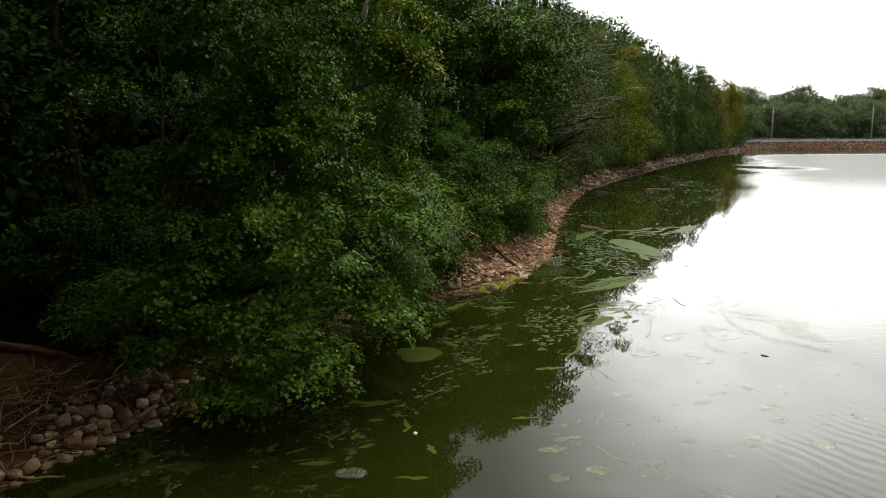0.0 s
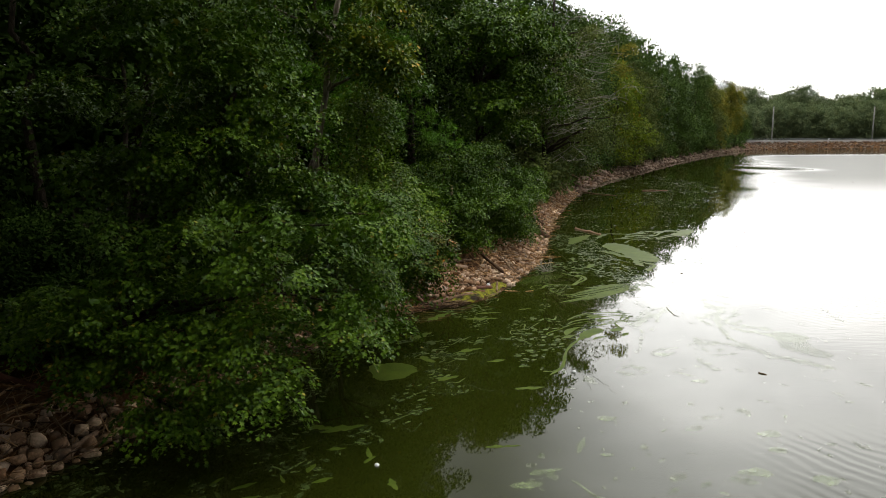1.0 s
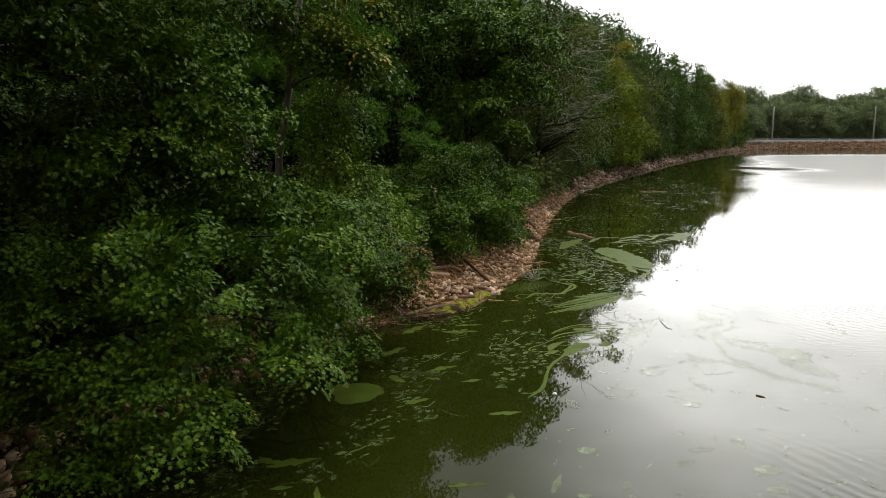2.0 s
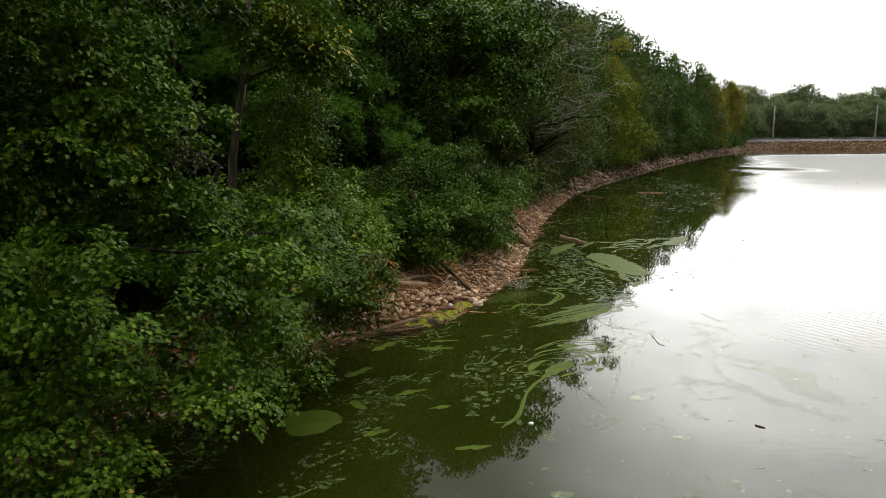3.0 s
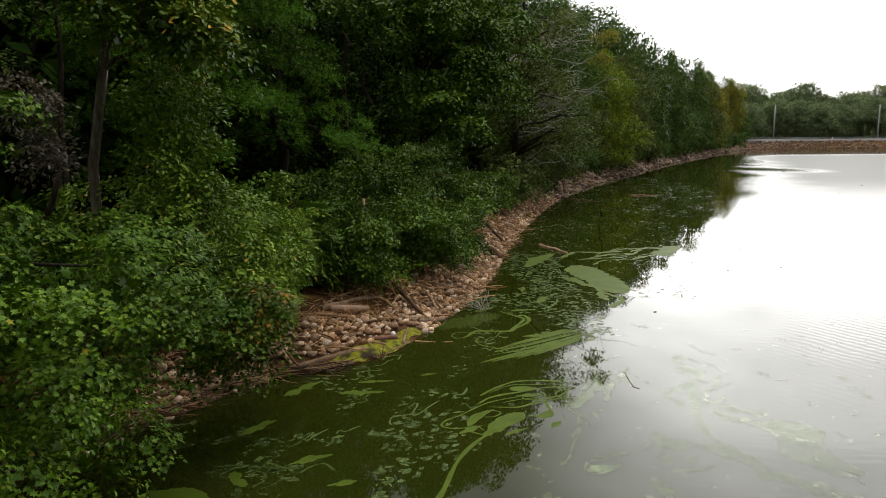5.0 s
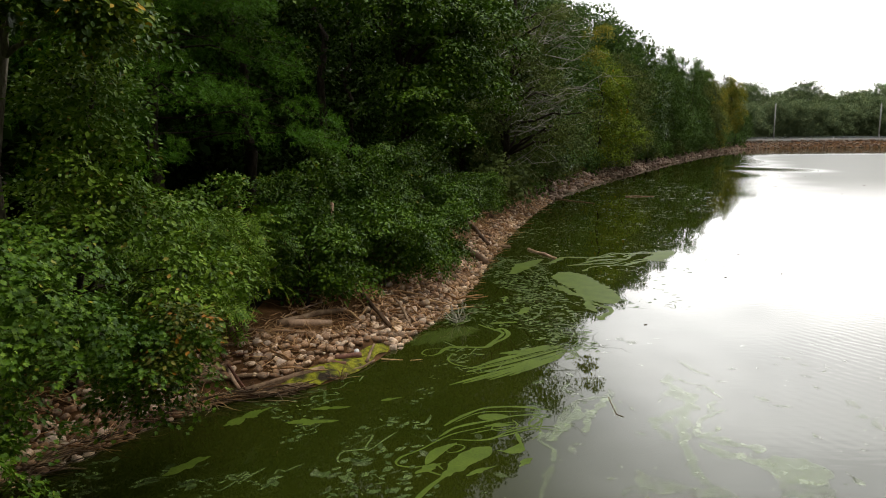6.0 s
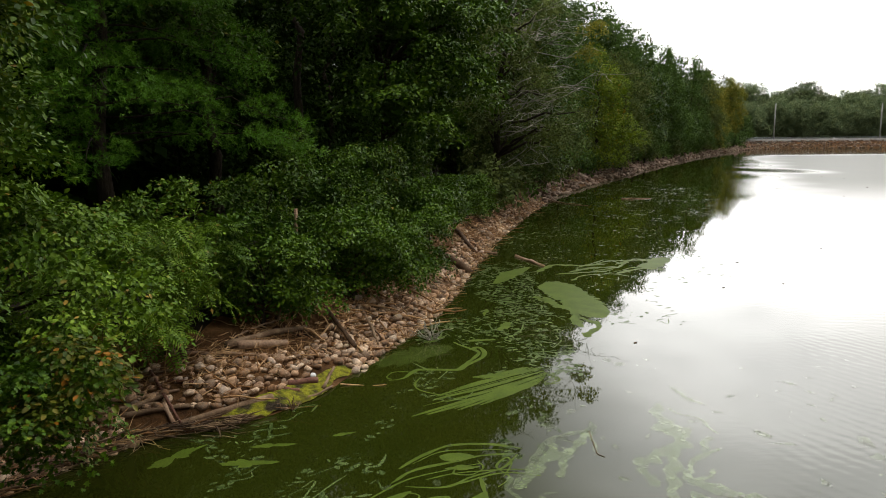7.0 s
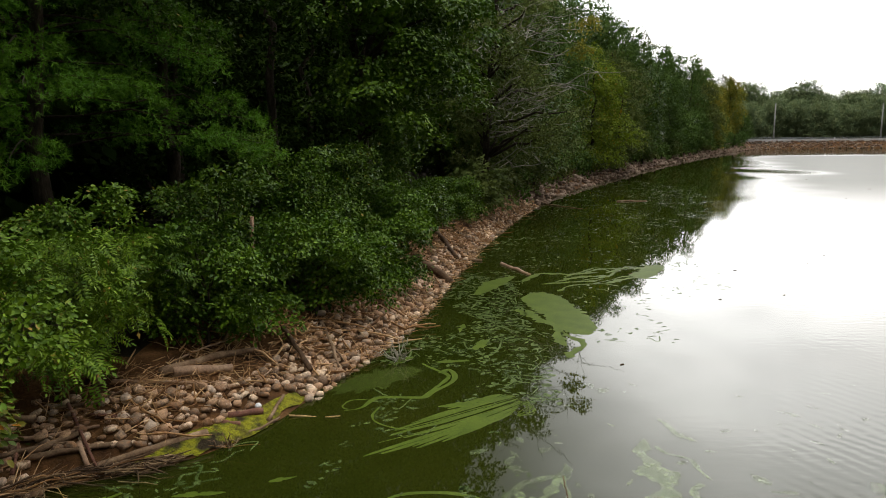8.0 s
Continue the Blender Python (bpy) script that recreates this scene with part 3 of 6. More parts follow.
def crown(name, rng, lobes, material, leaf="oval", size=0.12, spray=0.45, count=26, cover=1.6, droop=0.35, flatness=0.16, tilt=0.45, depth=0.35, bottom=-0.75, core=40, heart=0.3, split=0, inner=0.55):
    """A crown of leaves over lumpy lobes (x, y, z, rx, ry, rz); cover: how many times the sprays cover each lobe's skin."""
    place, axes = [], []
    if core:
        # larger filler leaves added inside each lobe to block sky and darken gaps
        for x, y, z, rx, ry, rz in lobes:
            k = core
            v = unit(rng.normal(size=(k, 3))) * (rng.uniform(0, 1, (k, 1)) ** 0.4)
            place.append(np.array((x, y, z)) + v * np.array((rx, ry, rz)) * inner)
            up = unit(rng.normal(size=(k, 3)) + v)
            al = unit(np.cross(up, rng.normal(size=(k, 3))))
            axes.append(np.stack([np.cross(al, up), al, up], 2) * (heart * rng.uniform(0.7, 1.3, (k, 1, 1)) * (rx + ry) / 2))
    if split:
        lobes = boughs(rng, lobes, split)
    for x, y, z, rx, ry, rz in lobes:
        area = 4 * math.pi * ((rx * ry) ** 1.6 / 3 + (rx * rz) ** 1.6 / 3 + (ry * rz) ** 1.6 / 3) ** (1 / 1.6)
        n = max(6, int(cover * area / (math.pi * spray**2)))
        u = unit(rng.normal(size=(n * 2, 3)))
        u = u[u[:, 2] > bottom][:n]
        ph = rng.uniform(0, 6.28, 4)
        bump = 1 + 0.13 * np.sin(5 * u[:, 0] + ph[0]) * np.sin(4 * u[:, 2] + ph[1]) + 0.10 * np.sin(9 * u[:, 1] + ph[2]) * np.sin(8 * u[:, 2] + 7 * u[:, 0] + ph[3])
        r = bump * (1 - depth * rng.uniform(0, 1, len(u)) ** 1.8)
        c = np.array((x, y, z)) + u * np.array((rx, ry, rz)) * r[:, None]
        nm = u * 0.55 + np.array((0, 0, 0.75)) + rng.normal(0, 0.22, u.shape)
        p, a = sprays(rng, c, nm, u, spray, count, droop, flatness, tilt, size)
        place.append(p)
        axes.append(a)
    t, f = KINDS[leaf]
    return leaf_mesh(name, np.concatenate(place), np.concatenate(axes), t, f, material)


def trunk_mesh(rng, base, top, r0, r1, bend=0.03, sides=10, material=None, n=9):
    pts = bent(base, top, n, bend, rng)
    radii = [r0 * (1.45 if i == 0 else 1.0) * (1 - i / n) + r1 * (i / n) for i in range(n + 1)]
    return mesh_of("trunk", *tube(pts, radii, sides, 0.10, rng), material or BARK), pts


def broad_tree(name, label, base, top, r0, lobes, material, seed, category="tree", bark=None, limbs=True, group="", extra=(), bend=0.03, **how):
    """A tree or tall shrub in world places: trunk, a limb to every lobe, a crown; extra: further crowns (lobes, material, options)."""
    rng = random.Random(seed)
    nr = np.random.default_rng(seed)
    bz = ground_z(base[0], base[1]) - 0.15
    ob = thing(name, label, category, (base[0], base[1], bz + 0.15), group)
    inv = Matrix.Translation((-base[0], -base[1], -bz - 0.15))
    me, pts = trunk_mesh(rng, (base[0], base[1], bz), top, r0, r0 * 0.3, bend, material=bark)
    me.transform(inv)
    part("trunk", me, ob)
    if limbs:
        for x, y, z, rx, ry, rz in lobes:
            k = min(range(len(pts)), key=lambda i: (pts[i] - Vector((x, y, z - 0.5 * rz))).length + (3 if pts[i].z > z else 0))
            end = Vector((x, y, z)) + Vector((rng.uniform(-0.2, 0.2) * rx, rng.uniform(-0.2, 0.2) * ry, 0.3 * rz))
            size = (end - pts[k]).length
            if size > 0.4:
                lp = bent(pts[k], end, 6, 0.05, rng, 0.06)
                lm = mesh_of("limb", *tube(lp, [r0 * 0.42 * (1 - 0.8 * i / 6) for i in range(7)], 6, 0.1, rng), bark or BARK)
                lm.transform(inv)
                part("limb", lm, ob)
    cm = crown("crown", nr, lobes, material, **how)
    cm.transform(inv)
    part("crown", cm, ob)
    for more, mat2, how2 in extra:
        opts = {**how, **how2}
        words = opts.pop("label", "patch of yellow and orange turned leaves")
        m2 = crown("crown", nr, more, mat2, **opts)
        m2.transform(inv)
        part("turned_foliage", m2, ob, words)
    return ob


def scatter_lobes(rng, centre, spread, radius, n, squash=0.8):
    """Lobes over the skin of a large ellipsoid, with one in its heart."""
    out = []
    for i in range(n):
        u = Vector((rng.gauss(0, 1), rng.gauss(0, 1), rng.gauss(0.15, 1))).normalized()
        k = rng.uniform(0.55, 0.95)
        r = radius * rng.uniform(0.7, 1.25)
        out.append((centre[0] + u.x * spread[0] * k, centre[1] + u.y * spread[1] * k, centre[2] + u.z * spread[2] * k, r, r, r * squash))
    return out


# ---- the near trees that lean over the water ----
broad_tree("maple_tree", "leafy green maple leaning low out over the water", (-6.6, 14.6), (-3.2, 14.6, 6.2), 0.17,
           [(-2.75, 12.3, 2.3, 1.25, 1.1, 1.15), (-2.5, 12.2, 3.7, 1.25, 1.1, 1.0), (-1.55, 13.6, 2.2, 1.2, 1.2, 1.1), (-0.95, 14.9, 2.1, 1.15, 1.3, 1.05),
            (-1.35, 14.6, 3.5, 1.2, 1.3, 0.95), (-0.95, 16.6, 3.4, 1.25, 1.4, 1.05), (-2.6, 16.0, 3.7, 1.5, 1.5, 1.0), (-3.9, 13.4, 3.6, 1.3, 1.3, 1.1),
            (-1.2, 16.4, 1.9, 1.2, 1.2, 0.9), (-4.4, 15.3, 3.9, 1.4, 1.4, 0.9),
            (-2.35, 11.9, 1.5, 0.9, 0.8, 0.6), (-3.6, 12.2, 2.0, 1.1, 1.0, 0.8), (-4.7, 12.2, 2.9, 1.2, 1.1, 0.9), (-3.3, 14.2, 1.9, 1.3, 1.2, 0.9),
            (-3.7, 11.9, 1.1, 0.8, 0.7, 0.45), (-4.9, 12.4, 1.7, 0.9, 0.8, 0.5), (-6.6, 13.0, 2.2, 1.0, 0.9, 0.6), (-5.6, 12.7, 2.6, 0.9, 0.8, 0.5)],
           MAPLE, 11, leaf="maple", size=0.068, spray=0.28, count=46, cover=1.2, droop=0.45, tilt=0.27, core=120, heart=0.11, split=7)
broad_tree("maple_tree", "tall dark green maple standing on the bank", (-7.4, 18.6), (-4.6, 15.8, 10.0), 0.15,
           [(-4.2, 13.4, 7.0, 1.3, 1.1, 0.8), (-6.4, 14.6, 2.0, 1.2, 1.0, 0.8),
            (-3.4, 14.6, 6.9, 1.4, 1.4, 1.0), (-3.4, 16.4, 8.6, 1.6, 1.6, 1.1), (-2.8, 16.0, 5.7, 1.3, 1.2, 0.8), (-4.3, 15.4, 5.8, 1.4, 1.3, 0.9), (-3.0, 14.2, 5.5, 1.1, 1.1, 0.8), (-4.4, 17.2, 6.4, 1.3, 1.3, 0.9),
            (-4.6, 14.0, 7.3, 1.1, 1.0, 0.6), (-3.2, 15.0, 6.8, 1.1, 1.0, 0.6), (-4.1, 15.5, 7.3, 1.0, 0.9, 0.5), (-2.8, 15.0, 6.0, 1.0, 0.9, 0.5), (-3.1, 15.0, 5.1, 1.0, 0.9, 0.5), (-4.3, 13.6, 5.0, 1.1, 1.0, 0.6), (-5.5, 14.2, 4.8, 1.1, 1.0, 0.6),
            (-4.1, 14.6, 4.5, 1.0, 0.9, 0.5), (-6.7, 15.0, 6.1, 0.8, 0.7, 0.35), (-2.4, 15.6, 4.4, 1.0, 0.9, 0.5)],
           MAPLE, 12, limbs=False, leaf="maple", size=0.074, spray=0.29, count=42, cover=1.2, droop=0.4, tilt=0.5, core=170, heart=0.11, split=6)
# canopy sits above the view, added to darken the bank below
broad_tree("oak_tree", "added tree whose unseen canopy blocks light over the bank", (-12.4, 16.6), (-8.6, 14.0, 10.5), 0.22,
           [(-5.4, 14.2, 9.8, 2.2, 2.0, 1.2), (-7.6, 13.4, 10.2, 2.2, 2.0, 1.3), (-9.6, 13.0, 9.0, 2.0, 1.8, 1.3), (-6.4, 11.4, 9.6, 2.2, 2.0, 1.1), (-8.6, 10.0, 9.4, 2.2, 2.0, 1.2), (-6.6, 8.8, 9.8, 2.0, 1.8, 1.0), (-5.2, 12.4, 9.2, 1.8, 1.6, 0.9), (-4.0, 10.4, 9.8, 1.8, 1.6, 0.8), (-4.8, 8.0, 9.6, 1.8, 1.6, 0.8), (-3.4, 12.8, 10.4, 1.8, 1.6, 0.8), (-8.4, 6.6, 9.0, 2.2, 2.0, 1.0),
            (-5.6, 4.6, 9.6, 2.4, 2.2, 1.0), (-8.0, 2.6, 9.8, 2.4, 2.2, 1.0), (-5.0, 1.6, 9.8, 2.2, 2.0, 0.9), (-10.4, 9.0, 9.6, 2.4, 2.2, 1.0), (-11.0, 5.4, 9.8, 2.4, 2.2, 1.0), (-3.6, 6.2, 10.0, 2.0, 1.8, 0.8), (-6.6, -1.6, 9.8, 2.4, 2.2, 1.0)],
           OAK, 14, limbs=False, leaf="chip", size=0.22, spray=0.5, count=16, cover=2.3, droop=0.4, core=120, heart=0.11, bend=0.01)
broad_tree("maple_tree", "low green maple boughs over the stony water's edge", (-4.8, 19.0), (-2.6, 18.8, 4.8), 0.13,
           [(-1.5, 18.3, 3.5, 1.4, 1.3, 1.0), (-0.5, 18.1, 2.6, 1.0, 1.0, 0.9), (-2.9, 18.2, 3.7, 1.4, 1.3, 0.9), (-4.4, 17.8, 3.8, 1.4, 1.3, 0.9), (-1.9, 17.6, 2.2, 1.3, 1.2, 0.9), (0.15, 19.2, 2.2, 0.75, 0.8, 0.85), (-0.5, 19.3, 1.7, 0.8, 0.8, 0.7)],
           MAPLE, 13, leaf="maple", size=0.068, spray=0.28, count=46, cover=1.2, droop=0.45, tilt=0.27, core=120, heart=0.11, split=7,
           extra=[([(0.35, 19.3, 2.5, 0.5, 0.5, 0.5), (0.2, 18.9, 2.0, 0.45, 0.45, 0.4)], RUST, {"leaf": "oval", "size": 0.085, "spray": 0.25, "split": 0, "core": 0})])
broad_tree("oak_tree", "tall grey-trunked tree with yellowing leaves above", (-3.35, 20.4), (-1.35, 20.3, 14.0), 0.12,
           [(-3.2, 19.0, 9.4, 1.2, 1.1, 0.7), (-2.0, 21.6, 10.4, 1.3, 1.3, 0.9), (-3.6, 20.8, 11.6, 1.5, 1.4, 1.1), (-4.6, 20.6, 8.9, 1.6, 1.5, 1.0),
            (-1.4, 21.2, 12.8, 1.4, 1.4, 1.1), (-1.7, 19.5, 7.1, 1.2, 1.0, 0.6), (-0.7, 19.9, 6.9, 0.9, 0.8, 0.5), (-2.6, 19.3, 8.0, 1.0, 0.8, 0.6)],
           OAK, 21, bend=0.012, bark=PALE_BARK, leaf="oval", size=0.1, spray=0.38, count=26, cover=1.5, droop=0.5, split=5, core=30,
           extra=[([(-0.8, 19.6, 7.3, 0.7, 0.6, 0.4), (-1.4, 19.6, 7.8, 0.9, 0.8, 0.5), (-0.9, 19.8, 7.5, 0.8, 0.7, 0.4), (-1.8, 19.6, 7.4, 0.7, 0.6, 0.3), (-0.8, 20.0, 6.9, 0.6, 0.5, 0.3), (-1.1, 19.6, 8.6, 1.0, 0.9, 0.5)], TURNING, {"cover": 1.6}),
                  ([(-4.4, 21.4, 6.0, 0.6, 0.5, 0.7), (-4.1, 21.2, 5.1, 0.5, 0.5, 0.5)], WITHERED, {"cover": 0.7, "core": 0, "label": "hanging bunch of withered grey-brown leaves"})])
for i, (x, y) in enumerate([(-7.0, 24.0), (-6.0, 25.4), (-8.8, 22.4)]):
    broad_tree("young_oak", "slender bare-stemmed tree standing in the shade", (x, y), (x + 0.3, y - 0.2, 11.5), 0.1,
               [(x - 0.6, y - 0.8, 8.4, 1.3, 1.1, 0.7), (x + 0.9, y - 0.6, 9.4, 1.3, 1.2, 0.7), (x, y - 0.2, 11.0, 1.5, 1.4, 1.0), (x - 0.9, y - 1.2, 6.9, 0.8, 0.7, 0.4)],
               OAK, 24 + i, bend=0.012, group="slender trees behind the bank", leaf="oval", size=0.1, spray=0.36, count=20, cover=1.4, droop=0.5, split=4, core=30, heart=0.12)
broad_tree("locust_tree", "leafy young tree with drooping compound leaves", (-2.9, 22.0), (-1.4, 20.9, 6.6), 0.09,
           [(-0.9, 20.9, 3.9, 1.1, 1.1, 0.8), (-1.3, 20.2, 4.2, 1.0, 1.0, 0.8), (-0.3, 20.6, 2.9, 0.9, 0.9, 0.8), (-0.9, 22.0, 3.6, 1.0, 1.0, 0.8), (-2.7, 20.8, 4.0, 1.2, 1.1, 0.8),
            (-1.5, 20.3, 5.0, 0.8, 0.7, 0.6), (-1.9, 20.6, 6.0, 0.6, 0.6, 0.5), (0.0, 21.4, 2.9, 0.8, 0.8, 0.6), (-1.3, 20.6, 6.4, 0.8, 0.8, 0.6), (-1.4, 20.6, 5.7, 0.8, 0.8, 0.6), (-1.3, 20.8, 4.9, 0.8, 0.8, 0.7), (-1.2, 21.6, 4.1, 0.7, 0.7, 0.5), (-1.2, 20.2, 4.2, 0.8, 0.8, 0.6)],
           ASH, 22, leaf="oval", size=0.088, spray=0.32, count=30, cover=1.8, droop=0.5, split=6, core=0, tilt=0.35,
           extra=[([(0.0, 20.4, 2.0, 0.5, 0.5, 0.4)], RUST, {"leaf": "oval", "size": 0.11, "spray": 0.25, "count": 16, "split": 0})])
broad_tree("sumac_shrub", "bright green sumac with long feathery leaves", (-1.9, 25.3), (-1.3, 25.1, 3.2), 0.07,
           [(-1.2, 24.7, 3.3, 1.0, 0.9, 0.6), (-0.4, 24.8, 2.5, 0.8, 0.8, 0.6), (-1.9, 24.3, 3.0, 1.0, 0.9, 0.7), (-0.9, 24.1, 1.9, 0.8, 0.8, 0.6), (-0.5, 26.0, 3.1, 0.9, 0.9, 0.6), (-2.2, 23.3, 2.4, 1.0, 0.9, 0.7)],
           ASH, 31, "shrub", leaf="frond", size=0.3, spray=0.34, count=8, cover=1.9, droop=0.6, tilt=0.35, split=6, core=0)


# ---- the white pine ----
def pine(label, base, tall, reach, low, seed, turn=0.0, tufts=30):
    rng, nr = random.Random(seed), np.random.default_rng(seed)
    bz = ground_z(*base) - 0.15
    ob = thing("pine_tree", label, "tree", (base[0], base[1], bz + 0.15))
    me, pts = trunk_mesh(rng, (0, 0, -0.15), (0.2, 0.1, tall), 0.24, 0.04)
    part("trunk", me, ob)
    places, normals, outs = [], [], []
    z, k = low, 0
    while z < tall - 0.6:
        span = reach * (1 - (z - low) / (tall - low)) ** 0.7 + 0.5
        for b in range(5):
            a = turn + 2.399 * k + rng.uniform(-0.4, 0.4)
            k += 1
            d = Vector((math.cos(a), math.sin(a), 0))
            size = span * rng.uniform(0.6, 1.1)
            root = Vector((0.02 * z, 0, z + rng.uniform(-0.3, 0.3)))
            end = root + d * size + Vector((0, 0, rng.uniform(-0.24, 0.10) * size))
            bp = bent(root, end, 5, 0.04, rng, 0.07)
            part("limb", mesh_of("limb", *tube(bp, [0.035 * (1 - 0.8 * i / 5) for i in range(6)], 5), BARK), ob)
            for t, w in ((0.34, 0.05), (0.5, -0.13), (0.6, 0.16), (0.74, 0.2), (0.76, -0.2), (0.9, 0.15), (0.9, -0.14), (1.0, 0.0)):
                places.append(root + (end - root) * (t + rng.uniform(-0.06, 0.06)) + Vector((-d.y, d.x, 0)) * (w * size + rng.uniform(-0.1, 0.1)) + Vector((0, 0, 0.07 * size * math.sin(math.pi * t) + rng.uniform(-0.06, 0.12))))
                normals.append((d.x * 0.5, d.y * 0.5, 1))
                outs.append(d)
        z += rng.uniform(0.5, 0.8)
    p, a = sprays(nr, np.array(places, float), np.array(normals, float) + nr.normal(0, 0.15, (len(places), 3)), np.array(outs, float), 0.46, tufts, 0.45, 0.26, 0.55, 0.165)
    part("crown", leaf_mesh("crown", p, a, TUFT, TUFT_FACES, PINE), ob, "soft layered green needles")
    return ob


pine("dark green white pine with soft level boughs", (-4.3, 30.0), 16.0, 4.8, 3.2, 41, 0.4, 42)


# ---- shrubs along the top of the bank ----
def shrub(label, x, y, r, tall, seed, material, leaf="oval", size=0.095, **how):
    rng = random.Random(seed)
    g = ground_z(x, y)
    lobes = [(x + rng.uniform(-0.8, 0.8) * r, y + rng.uniform(-0.8, 0.8) * r, g + tall * (0.14 + 0.68 * (i + rng.random()) / 9), r * rng.uniform(0.36, 0.58), r * rng.uniform(0.36, 0.58), tall * rng.uniform(0.13, 0.2)) for i in range(9)]
    opts = dict(leaf=leaf, size=size, spray=0.25, count=23, cover=1.9, droop=0.4, tilt=0.5, flatness=0.24, split=6, core=70, heart=0.13, depth=0.3)
    opts.update(how)
    return broad_tree("shrub", label, (x, y), (x + 0.1, y, g + tall * 0.4), 0.05, lobes, material, seed, "shrub", group="shrubs on the bank", **opts)


VINED = "dense dark green shrub covered in vines on the bank"
for i, (x, y, r, tall, m) in enumerate([(0.0, 27.3, 1.1, 2.3, VINE), (0.9, 28.9, 1.2, 2.2, VINE), (1.7, 30.5, 1.3, 2.2, VINE), (-0.6, 29.3, 1.4, 2.9, OAK), (2.3, 32.2, 1.3, 2.0, VINE),
                                        (0.9, 31.9, 1.4, 2.7, VINE), (3.0, 34.0, 1.4, 2.1, VINE), (1.6, 34.4, 1.5, 3.4, OAK), (3.0, 36.4, 1.4, 2.7, VINE), (3.6, 39.2, 1.3, 2.4, VINE),
                                        (-1.4, 27.0, 1.2, 2.6, ASH), (0.2, 33.6, 1.6, 3.3, VINE), (2.6, 38.2, 1.6, 3.2, OAK), (3.6, 42.4, 1.4, 2.1, VINE), (4.4, 45.8, 1.4, 1.9, VINE), (5.2, 49.4, 1.4, 1.8, VINE)]):
    shrub(VINED, x + (0.65 if x > -1 else 0), y - (0.3 if x > -1 else 0), r * 1.1, tall * 1.3, 100 + i, m, "oval" if y < 34 else "chip")
# most of these shrubs take the near-black leaf, shade held in its colour
for i, (x, y, r, tall, m) in enumerate([(-4.3, 22.6, 1.2, 2.0, OAK), (-6.6, 16.0, 1.1, 1.6, OAK), (-2.6, 23.6, 1.0, 1.6, VINE), (-7.6, 15.0, 1.1, 2.2, SHADED_LEAF), (-9.6, 14.4, 1.2, 2.4, SHADED_LEAF), (-5.5, 17.0, 1.1, 2.0, OAK), (-7.4, 17.6, 1.2, 2.4, SHADED_LEAF), (-8.8, 18.8, 1.3, 2.6, SHADED_LEAF), (-6.4, 18.8, 1.1, 2.2, SHADED_LEAF), (-9.8, 16.6, 1.3, 2.6, SHADED_LEAF), (-8.2, 15.6, 1.1, 2.0, SHADED_LEAF), (-5.7, 20.9, 1.2, 2.2, SHADED_LEAF), (-6.6, 22.4, 1.3, 2.4, SHADED_LEAF)]):
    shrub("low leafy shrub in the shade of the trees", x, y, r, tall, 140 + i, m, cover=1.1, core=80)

# ---- the larger trees behind the bank ----
rt = random.Random(5)
broad_tree("broadleaf_tree", "large full-crowned green tree behind the shrubs", (2.3, 40.5), (2.6, 40.3, 12.6), 0.26,
           [b for b in scatter_lobes(rt, (2.7, 40.2, 8.4), (4.0, 4.0, 4.7), 1.7, 30) if b[0] > 1.6 or b[2] > 9.5], VINE, 51, leaf="chip", size=0.16, spray=0.42, count=20, cover=1.9, droop=0.5, split=5, core=150, heart=0.13)
broad_tree("broadleaf_tree", "tall green tree with sparse pale leaves", (-2.8, 34.5), (-2.4, 34.2, 15.0), 0.22,
           scatter_lobes(rt, (-2.4, 33.8, 11.6), (3.2, 3.2, 4.2), 1.5, 18), OAK, 52, leaf="chip", size=0.15, spray=0.42, count=18, cover=1.4, droop=0.6, split=5, core=60, heart=0.13)


def bare_tree(label, base, tall, seed, lobes):
    """A tree half bare, with pale dead branches that fan out of its leaves."""
    ob = broad_tree("half_bare_tree", label, base, (base[0] + 0.6, base[1] - 0.3, tall), 0.26, lobes, FAR_B, seed, leaf="chip", size=0.16, spray=0.45, count=14, cover=1.3, droop=0.7, split=4, core=80, heart=0.14,
                    extra=[([(base[0] + 5.4, base[1] - 2.2, tall * 0.75, 0.9, 0.8, 0.6), (base[0] + 5.0, base[1] - 2.6, tall * 0.66, 0.7, 0.6, 0.5)], FAR_Y, {"cover": 1.8})])
    rng = random.Random(seed)
    for _ in range(30):
        z = rng.uniform(2.0, tall * 0.72)
        a = rng.uniform(-1.9, 0.7)
        size = rng.uniform(3.0, 6.4)
        p0 = Vector((0.04 * z, 0, z))
        p1 = p0 + Vector((math.cos(a) * size, math.sin(a) * size, size * rng.uniform(-0.05, 0.42)))
        pts = bent(p0, p1, 6, 0.09, rng, 0.02)
        bits = []
        for _ in range(10):
            k = rng.randint(2, 6)
            e = pts[k] + Vector((rng.uniform(-1, 1), rng.uniform(-1, 1), rng.uniform(-0.4, 0.8))) * size * 0.28
            bits.append(tube(bent(pts[k], e, 4, 0.08, rng), [0.016 * (1 - 0.7 * i / 4) for i in range(5)], 4))
        branch = part("dead_branch", mesh_of("dead_branch", *tube(pts, [0.045 * (1 - 0.75 * i / 6) for i in range(7)], 5), DEAD), ob, "bleached leafless branch")
        for twig in bits:
            part("twig", mesh_of("twig", *twig, DEAD), branch)
    return ob


bare_tree("half-dead tree with bleached bare branches among dull leaves", (8.0, 55.4), 14.6, 61, scatter_lobes(rt, (9.5, 55.2, 7.2), (4.4, 4.2, 6.0), 1.7, 27))

